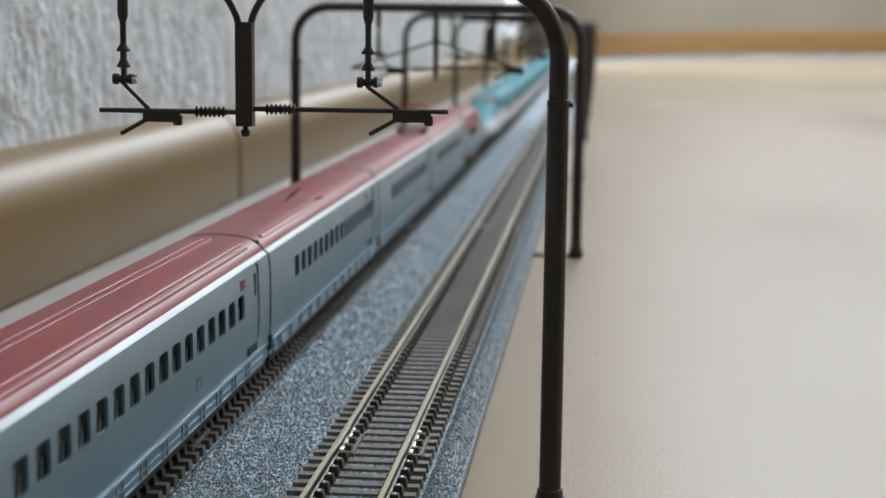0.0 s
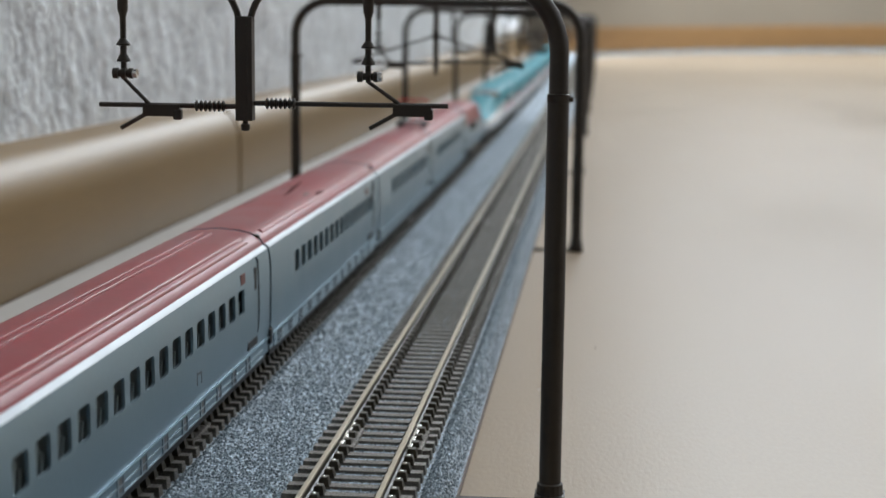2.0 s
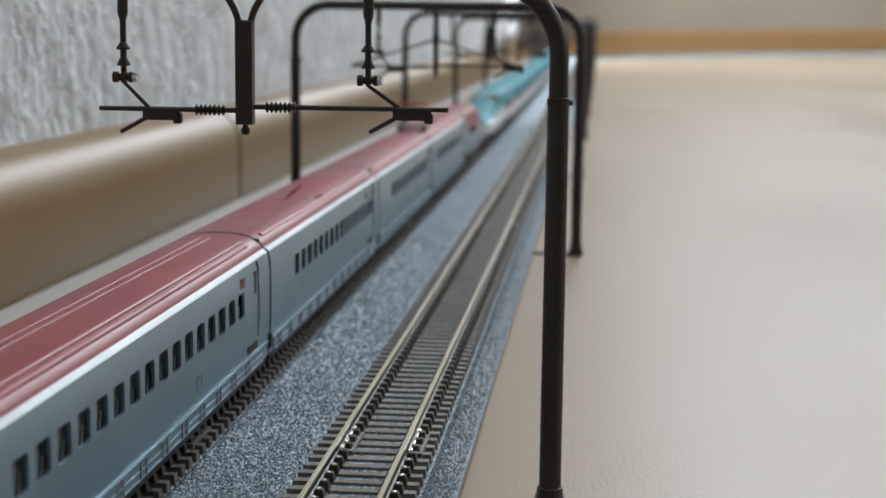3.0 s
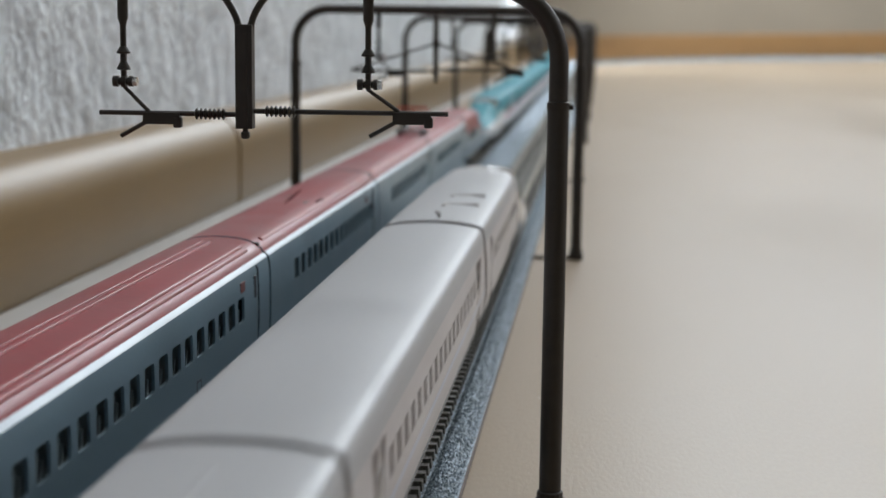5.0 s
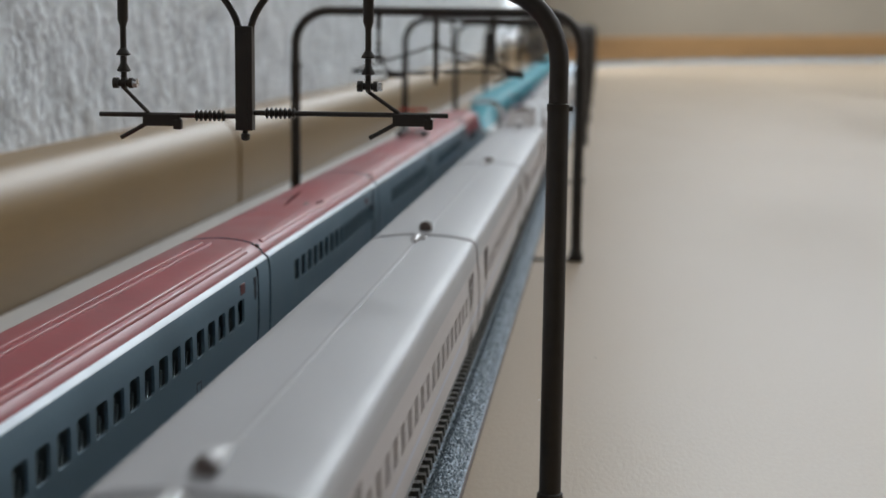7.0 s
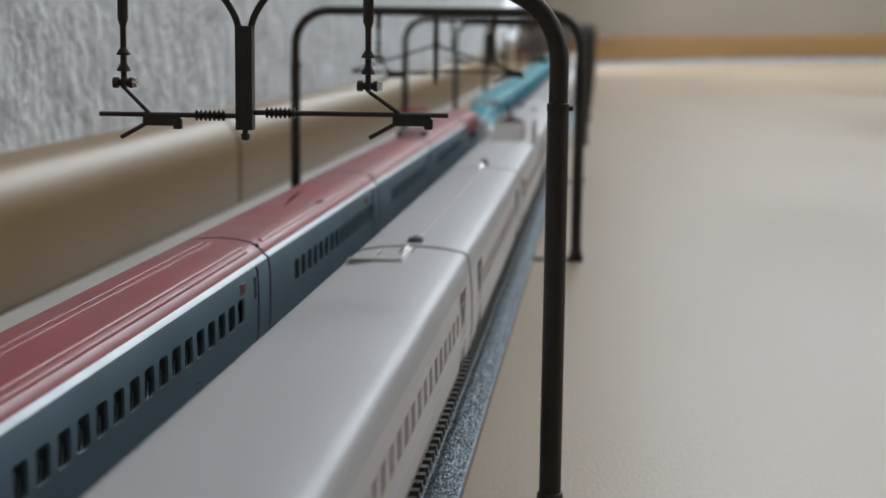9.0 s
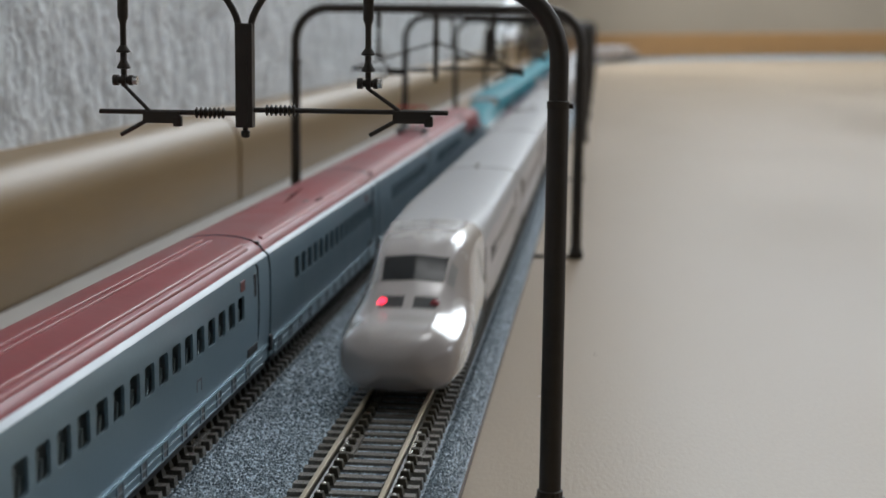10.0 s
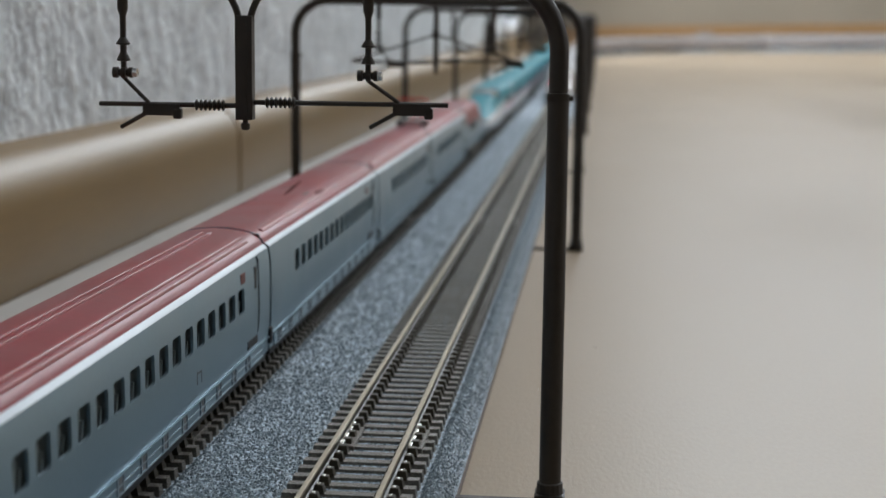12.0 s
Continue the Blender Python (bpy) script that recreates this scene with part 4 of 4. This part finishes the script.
def white_extras(c, L, ridge=False, near_hump="", far_hump="", panto=0, panels=()):
    """Roof gear: a cable ridge, connectors at either end, a pantograph between its side shields."""
    if ridge:
        part("cable_ridge", W_RIDGE, None, c, "pale grey roof cable ridge")
    for where, y, d in ((near_hump, 4.5, 1), (far_hump, L - 4.5, -1)):
        if where == "small":
            part("connector", box(-1.3, 1.3, y - 1.0, y + 1.0, RT + 22.3, RT + (23.4 if d > 0 else 23.0), 0.3), BROWN if d > 0 else COVER, c, "cable connector")
            part("stub", tube([(0, y + d * 1, RT + 23.0), (0, y + d * 6, RT + 22.9)], [0.7, 0.35], 8), COVER, c)
        if where == "cone":
            part("connector", tube([(0, y - d * 0.9, RT + 23.3), (0, y - d * 0.8, RT + 23.3), (0, y - d * 0.3, RT + 23.3), (0, y - d * 0.2, RT + 23.3)], [0.9, 1.08, 1.08, 0.9], 16), BROWN, c, "brown cable connector ring", smooth=50)
            part("cone", tube([(0, y - d * 0.15, RT + 23.2), (0, y + d * 0.5, RT + 23.2), (0, y + d * 7, RT + 22.7)], [1.3, 1.35, 0.35], 14), WHITE_PAINT, c, "pale cable cone", smooth=50)
    for y in panels:
        part("roof_panel", box(-8.2, 0.9, y, y + 1.2, RT + 21.6, RT + 23.0, 0.2), COVER, c, "raised roof panel edge")
        part("roof_panel", box(-5.2, -4.2, y + 1, y + 12, RT + 22.2, RT + 22.95, 0.2), COVER, c)
        part("cable_duct", box(0.1, 0.9, y - 0.3, y + 13, RT + 22.3, RT + 23.3, 0.25), WHITE_PAINT, c, "white sloping cable duct")
    if panto:
        start = 11.0 if panto > 0 else L - 11.0

        def along(y):
            return start + panto * y

        bm = bmesh.new()
        rows = []
        for y, w, z in ((0, 4.9, 22.8), (9, 4.75, 28.2), (32, 4.75, 28.2), (42, 4.9, 22.6)):
            rows.append([bm.verts.new((q * w, along(y), RT + (21.9 if abs(q) > 1 else z))) for q in (-1.13, -1, 1, 1.13)])
        for a, b in zip(rows, rows[1:]):
            for k in range(3):
                if not (k == 1 and a is rows[1]):
                    bm.faces.new((a[k], a[k + 1], b[k + 1], b[k]))
        part("pantograph_cover", bm, COVER, c, "grey sloped pantograph cover")
        for sx in (-1, 1):
            part("cover_rim", tube([(sx * 4.75, along(9), RT + 28.1), (sx * 4.75, along(32), RT + 28.1)], 0.4, 8), COVER, c)
        ends = sorted((along(9.2), along(31.8)))
        well = part("pantograph_well", box(-4.5, 4.5, ends[0], ends[1], RT + 22.2, RT + 24.0), BROWN, c, "dark pantograph well")
        for q, y in ((-2.8, 15), (0.2, 13), (2.6, 15), (-2.4, 24), (2.4, 24)):
            z = RT + 23.9
            part("insulator", tube([(q, along(y), z), (q, along(y), z + 1.2), (q, along(y), z + 1.3), (q, along(y), z + 2.4), (q, along(y), z + 2.5), (q, along(y), z + 4.0)], [0.9, 1.2, 0.7, 1.2, 0.6, 0.8], 10), BROWN, well)
        for q in (-2.6, 2.2):
            part("frame_bar", box(q - 0.5, q + 0.5, *sorted((along(13), along(26))), RT + 27.0, RT + 28.3, 0.2), BROWN, well)
        for y in (14, 19.5, 25):
            part("frame_bar", tube([(-3.4, along(y), RT + 27.9), (3.4, along(y), RT + 27.9)], 0.55, 8), BROWN, well)
        for q, y, z, r in ((-1.6, 12, 26.6, 0.9), (1.7, 12.5, 26.9, 0.8), (-3.2, 19, 26.2, 0.7), (3.1, 20, 26.4, 0.7), (0.2, 27.5, 26.8, 0.9)):
            part("clamp", tube([(q - 0.9, along(y), RT + z), (q - 0.8, along(y), RT + z + 0.5), (q + 0.8, along(y + 1.2), RT + z + 1.4), (q + 0.9, along(y + 1.2), RT + z + 1.9)], [r * 0.6, r, r, r * 0.5], 8), GEAR, well)
        part("frame_bar", tube([(-2.4, along(14), RT + 28.3), (2.0, along(23), RT + 29.6)], 0.4, 8), GEAR, well)
        part("spring_box", box(-1.3, 1.5, *sorted((along(15), along(22))), RT + 27.2, RT + 29.6, 0.4), BROWN, well, "brown spring box")
        part("pantograph_arm", tube([(0.4, along(16), RT + 29.0), (0.2, along(24), RT + 30.6), (0, along(21), RT + 33.9)], 0.36, 8), BROWN, c)
        part("pantograph_head", tube([(-5.2, along(21), RT + 33.2), (-4.0, along(21), RT + 34.0), (4.0, along(21), RT + 34.0), (5.2, along(21), RT + 33.2)], 0.24, 8), BROWN, c, "brown contact head")
        part("connector", tube([(0, along(-1.2), RT + 23.2), (0, along(0.3), RT + 23.2)], [0.9, 0.9], 10), BROWN, c, "brown cable connector")
        part("cone", tube([(0, along(0.2), RT + 23.4), (0, along(3.0), RT + 24.7)], [0.95, 0.6], 12), WHITE_PAINT, c, "pale cable cone", smooth=50)
        run = sorted((along(42), L - 9 if panto > 0 else 9))
        part("cable_ridge", sweep([(-0.5, RT + 22.45), (-0.42, RT + 22.68), (0, RT + 22.74), (0.42, RT + 22.68), (0.5, RT + 22.45)], [(0, run[0], 0), (0, run[1], 0)]), ROOF_GREY, c)
        for sx in (-1, 1):
            sh = bmesh.new()
            outline = [(0, 20.6), (0.4, 27.0), (4, 29.5), (11, 29.3), (16, 27.4), (21, 20.6)]
            a = [sh.verts.new((sx * (9.75 - (z - 21) * 0.03), along(17 + y), RT + z)) for y, z in outline]
            b = [sh.verts.new((sx * (8.45 - (z - 21) * 0.03), along(17 + y), RT + z)) for y, z in outline]
            sh.faces.new(a), sh.faces.new(b)
            for k in range(len(outline)):
                sh.faces.new((a[k], a[(k + 1) % 6], b[(k + 1) % 6], b[k]))
            bmesh.ops.recalc_face_normals(sh, faces=sh.faces)
            part("side_shield", sh, COVER, c, "pale side shield of the pantograph")


def white_coach(label, **extras):
    """A middle coach; y 0 is its rear end, its length points the way it runs."""
    c = thing("white_coach", label, "train coach", "coaches of the white train")
    L = LEN_W - 2.0
    part("body", W_BODY, None, c, "white coach side")
    part("roof", W_TOP, None, c, "pale grey roof")
    for y in (0.2, L - 0.2):
        part("end_wall", W_END, None, c).location = (0, y * MM, 0)
    part("gap_seal", W_SEAL, None, c).location = (0, (L - 0.1) * MM, 0)
    part("floor_pan", W_PAN, None, c)
    for a, b in WIN_W:
        part("window", W_PANE, None, c).location = (0, (a + b) / 2 * MM, 0)
        part("window", W_PANE_L, None, c).location = (0, (a + b) / 2 * MM, 0)
    for y in (13.2, 18.2, L - 18.2, L - 13.2):
        part("door_seam", W_SEAM, None, c).location = (0, y * MM, 0)
        part("door_seam", W_SEAM_L, None, c).location = (0, y * MM, 0)
    for y in (15.7, L - 15.7):
        part("door_window", W_DOORWIN, None, c).location = (0, y * MM, 0)
        part("door_window", W_DOORWIN_L, None, c).location = (0, y * MM, 0)
    for line_mesh in (W_LINE, W_LINE_L, W_SILL, W_SILL_L):
        part("waist_line", line_mesh, None, c)
    for q in (26, L - 26):
        bogie(q, c)
    white_extras(c, L, **extras)
    return c


WN = [(s, RT + b, RT + zs, RT + zt, wl, wt) for s, b, zs, zt, wl, wt in (
    (0, 4.2, 6.0, 7.0, 3.4, 2.2), (0.7, 2.9, 7.2, 8.7, 6.3, 4.4), (2.6, 1.7, 8.3, 10.2, 8.6, 6.0), (7, 1.0, 9.0, 11.4, 10.0, 6.6), (14, 0.9, 9.6, 12.0, 10.6, 6.6),
    (18, 1.0, 10.0, 13.2, 10.7, 6.7), (22, 1.2, 10.4, 15.3, 10.7, 6.9), (26, 1.5, 10.9, 17.7, 10.65, 7.1), (31, 1.9, 11.5, 20.2, 10.6, 7.4), (36, 2.2, 12.2, 21.7, 10.6, 7.9), (43, 2.4, 13.0, 22.4, 10.55, 8.7), (57, 2.5, 14.0, 22.6, 10.5, 9.4))]


def even(profile, count):
    """A profile drawn again with evenly spaced corners."""
    p = np.array(profile, float)
    d = np.concatenate([[0], np.cumsum(np.hypot(*np.diff(p, axis=0).T))])
    at = np.linspace(0, d[-1], count)
    return list(zip(np.interp(at, d, p[:, 0]), np.interp(at, d, p[:, 1])))


def white_lead(label, lamp, lens):
    """An end coach; y 0 is the nose tip and its length runs back from it."""
    c = thing("white_lead_coach", label, "train coach", "coaches of the white train")
    n, L = 57.0, 171 - 2.0
    fused(WN, [("nose", -1, 1, 0, n, 0, NOSE_WHITE, "white duck-billed nose")], c)
    prof = [(max(x, 0.0), z) for x, _, z in (nose_point(WN[-1], u) for u in np.linspace(-1, 0, 27))]
    chin = bmesh.new()
    rows = []
    for s in np.linspace(0.0, n, 20):
        x, _, z = nose_point(section_at(WN, s), -1)
        rows.append([chin.verts.new((q * x, s, z - 0.7 * min(1.0, s / 4) * (1 - q * q))) for q in np.linspace(-1, 1, 9)])
    for a, b in zip(rows, rows[1:]):
        for k in range(8):
            chin.faces.new((a[k], a[k + 1], b[k + 1], b[k]))
    part("chin", chin, NOSE_WHITE, c, "white underside of the nose", smooth=80)
    full = prof + [(-x, z) for x, z in reversed(prof) if x > 1e-6]
    end = W_SIDE + W_ROOF[1:]
    shell = bmesh.new()
    rows = []
    first, last = even(prof, 29), even(end, 29)
    for f in np.linspace(0, 1, 9):
        half = [(x0 + (x1 - x0) * f, z0 + (z1 - z0) * f) for (x0, z0), (x1, z1) in zip(first, last)]
        rows.append([shell.verts.new((x, n + 30 * f, z)) for x, z in half + [(-x, z) for x, z in reversed(half[:-1])]])
    for a, b in zip(rows, rows[1:]):
        for k in range(len(a) - 1):
            shell.faces.new((a[k], a[k + 1], b[k + 1], b[k]))
    shell = part("shell", shell, WHITE_CAR, c, smooth=60)
    shell.data.materials.append(ROOF_GREY)
    for face in shell.data.polygons:
        face.material_index = 1 if face.center.z > (RT + 18.2) * MM else 0
    part("side", strip_pair(W_SIDE, n + 30, L), WHITE_CAR, c, smooth=50)
    part("roof", strip(W_ROOF, n + 30, L), ROOF_GREY, c, smooth=60)
    part("end_wall", W_END, None, c).location = (0, (L - 0.2) * MM, 0)
    part("skirt_pan", box(-8, 8, 6, L - 1, RT + 2.2, RT + 4.2, 0.5), BLACK, c)
    part("windscreen", patch(WN, 23.2, 29.4, -0.215, 0.215, 0.10), SCREEN, c, "dark flat windscreen", smooth=60)
    for sx in (-1, 1):
        a, b = sorted((sx * 0.25, sx * 0.345))
        part("side_screen", patch(WN, 23.6, 29.2, a, b, 0.08, 8, 8), CAB_GLASS, c, "pale shiny side cab window", smooth=60)
        a, b = sorted((sx * 0.035, sx * 0.2))
        part("lamp_housing", patch(WN, 16.0, 19.4, a, b, 0.10, 8, 8), BLACK, c, "dark lamp housing")
        x, y, z = nose_point(section_at(WN, 17.7), sx * 0.185)
        part("tail_lamp", tube([(x, y + 0.7, z - 0.3), (x, y - 0.05, z + 0.1), (x, y - 0.35, z + 0.28), (x, y - 0.5, z + 0.38)], [0.85, 0.8, 0.6, 0.2], 14), lamp if sx > 0 else lens, c, "glowing red tail lamp" if sx > 0 and lamp is RED_LAMP else "dull red tail lamp")
        part("cab_door", W_SEAM if sx > 0 else W_SEAM_L, None, c).location = (0, 52 * MM, 0)
        part("door_seam", W_SEAM if sx > 0 else W_SEAM_L, None, c).location = (0, 156 * MM, 0)
    for i in range(13):
        part("window", W_DOORWIN, None, c).location = (0, (72 + 6.2 * i) * MM, 0)
        part("window", W_DOORWIN_L, None, c).location = (0, (72 + 6.2 * i) * MM, 0)
    part("gap_seal", W_SEAL, None, c).location = (0, (L - 0.1) * MM, 0)
    part("antenna", tube([(-0.6, L - 4.5, RT + 22.3), (-0.6, L - 4.5, RT + 23.4), (-0.2, L - 2.6, RT + 23.9)], [0.3, 0.25, 0.2], 8), BROWN, c, "brown roof antenna")
    for q in (30, L - 26):
        bogie(q, c)
    return c


plain = "white model bullet train coach with pale grey roof"
lead_front = white_lead("white duck-billed lead coach heading the moving train", RED_DIM, RED_DIM)
for y in (122, 140):
    part("roof_panel", box(-6.5, 0.8, y - 0.5, y + 0.5, RT + 22.2, RT + 22.72, 0.12), COVER, lead_front, "thin raised roof panel")
    part("roof_panel", box(0.2, 1.0, y - 0.5, y + 4, RT + 22.4, RT + 22.8, 0.12), COVER, lead_front)
lead_back = white_lead("white duck-billed end coach with a lit red tail lamp", RED_LAMP, RED_DIM)
white_train = [lead_front]
SETUP = {2: dict(), 3: dict(ridge=True, near_hump="small"), 4: dict(ridge=True, near_hump="cone", far_hump="small"), 5: dict(far_hump="cone", panto=1),
         6: dict(ridge=True, near_hump="small", far_hump="small"), 7: dict(ridge=True, near_hump="cone", far_hump="small"), 8: dict(ridge=True, near_hump="cone", far_hump="small"),
         9: dict(ridge=True, near_hump="small", far_hump="cone"), 10: dict(ridge=True, near_hump="small", far_hump="small"), 11: dict(ridge=True, near_hump="small", far_hump="small"),
         12: dict(near_hump="cone", panto=-1), 13: dict(ridge=True, near_hump="small", far_hump="cone"), 14: dict(far_hump="small", panels=(LEN_W - 19,)), 15: dict()}
for k in range(2, 16):
    gear = SETUP[k]
    text = plain + (" and pantograph" if gear.get("panto") else " and cable ridge" if gear.get("ridge") else "")
    white_train.append(white_coach(text, **gear))
white_train.append(lead_back)


# ---- motion of the white train ----
SPEED = 461.0


def nose_at(t):
    """How far along the line the train's nose is, in mm."""
    return 362.6 + SPEED * (t - 4.8)


def set_on_line(s_rear, s_front, reverse):
    """Pose of a coach whose ends stand at these places of the line."""
    x0, y0, _ = line(s_rear, 0.0)
    x1, y1, _ = line(s_front, 0.0)
    z0, z1 = rise(x0, y0), rise(x1, y1)
    head, climb = math.atan2(x1 - x0, y1 - y0), math.atan2(z1 - z0, math.hypot(x1 - x0, y1 - y0))
    if reverse:
        return Matrix.Translation((x1 * MM, y1 * MM, z1 * MM)) @ Matrix.Rotation(math.pi - head, 4, "Z") @ Matrix.Rotation(-climb, 4, "X")
    return Matrix.Translation((x0 * MM, y0 * MM, z0 * MM)) @ Matrix.Rotation(-head, 4, "Z") @ Matrix.Rotation(climb, 4, "X")


def motions():
    times = [0.2 * i for i in range(61)]
    for k, coach in enumerate(white_train):
        rows = []
        for t in times:
            front = nose_at(t) - (0 if k == 0 else 171.0 + (k - 1) * LEN_W)
            rear = front - (171.0 if k in (0, 15) else LEN_W)
            rows.append((t, set_on_line(rear, front, k == 0)))
        walk(coach, rows)


motions()
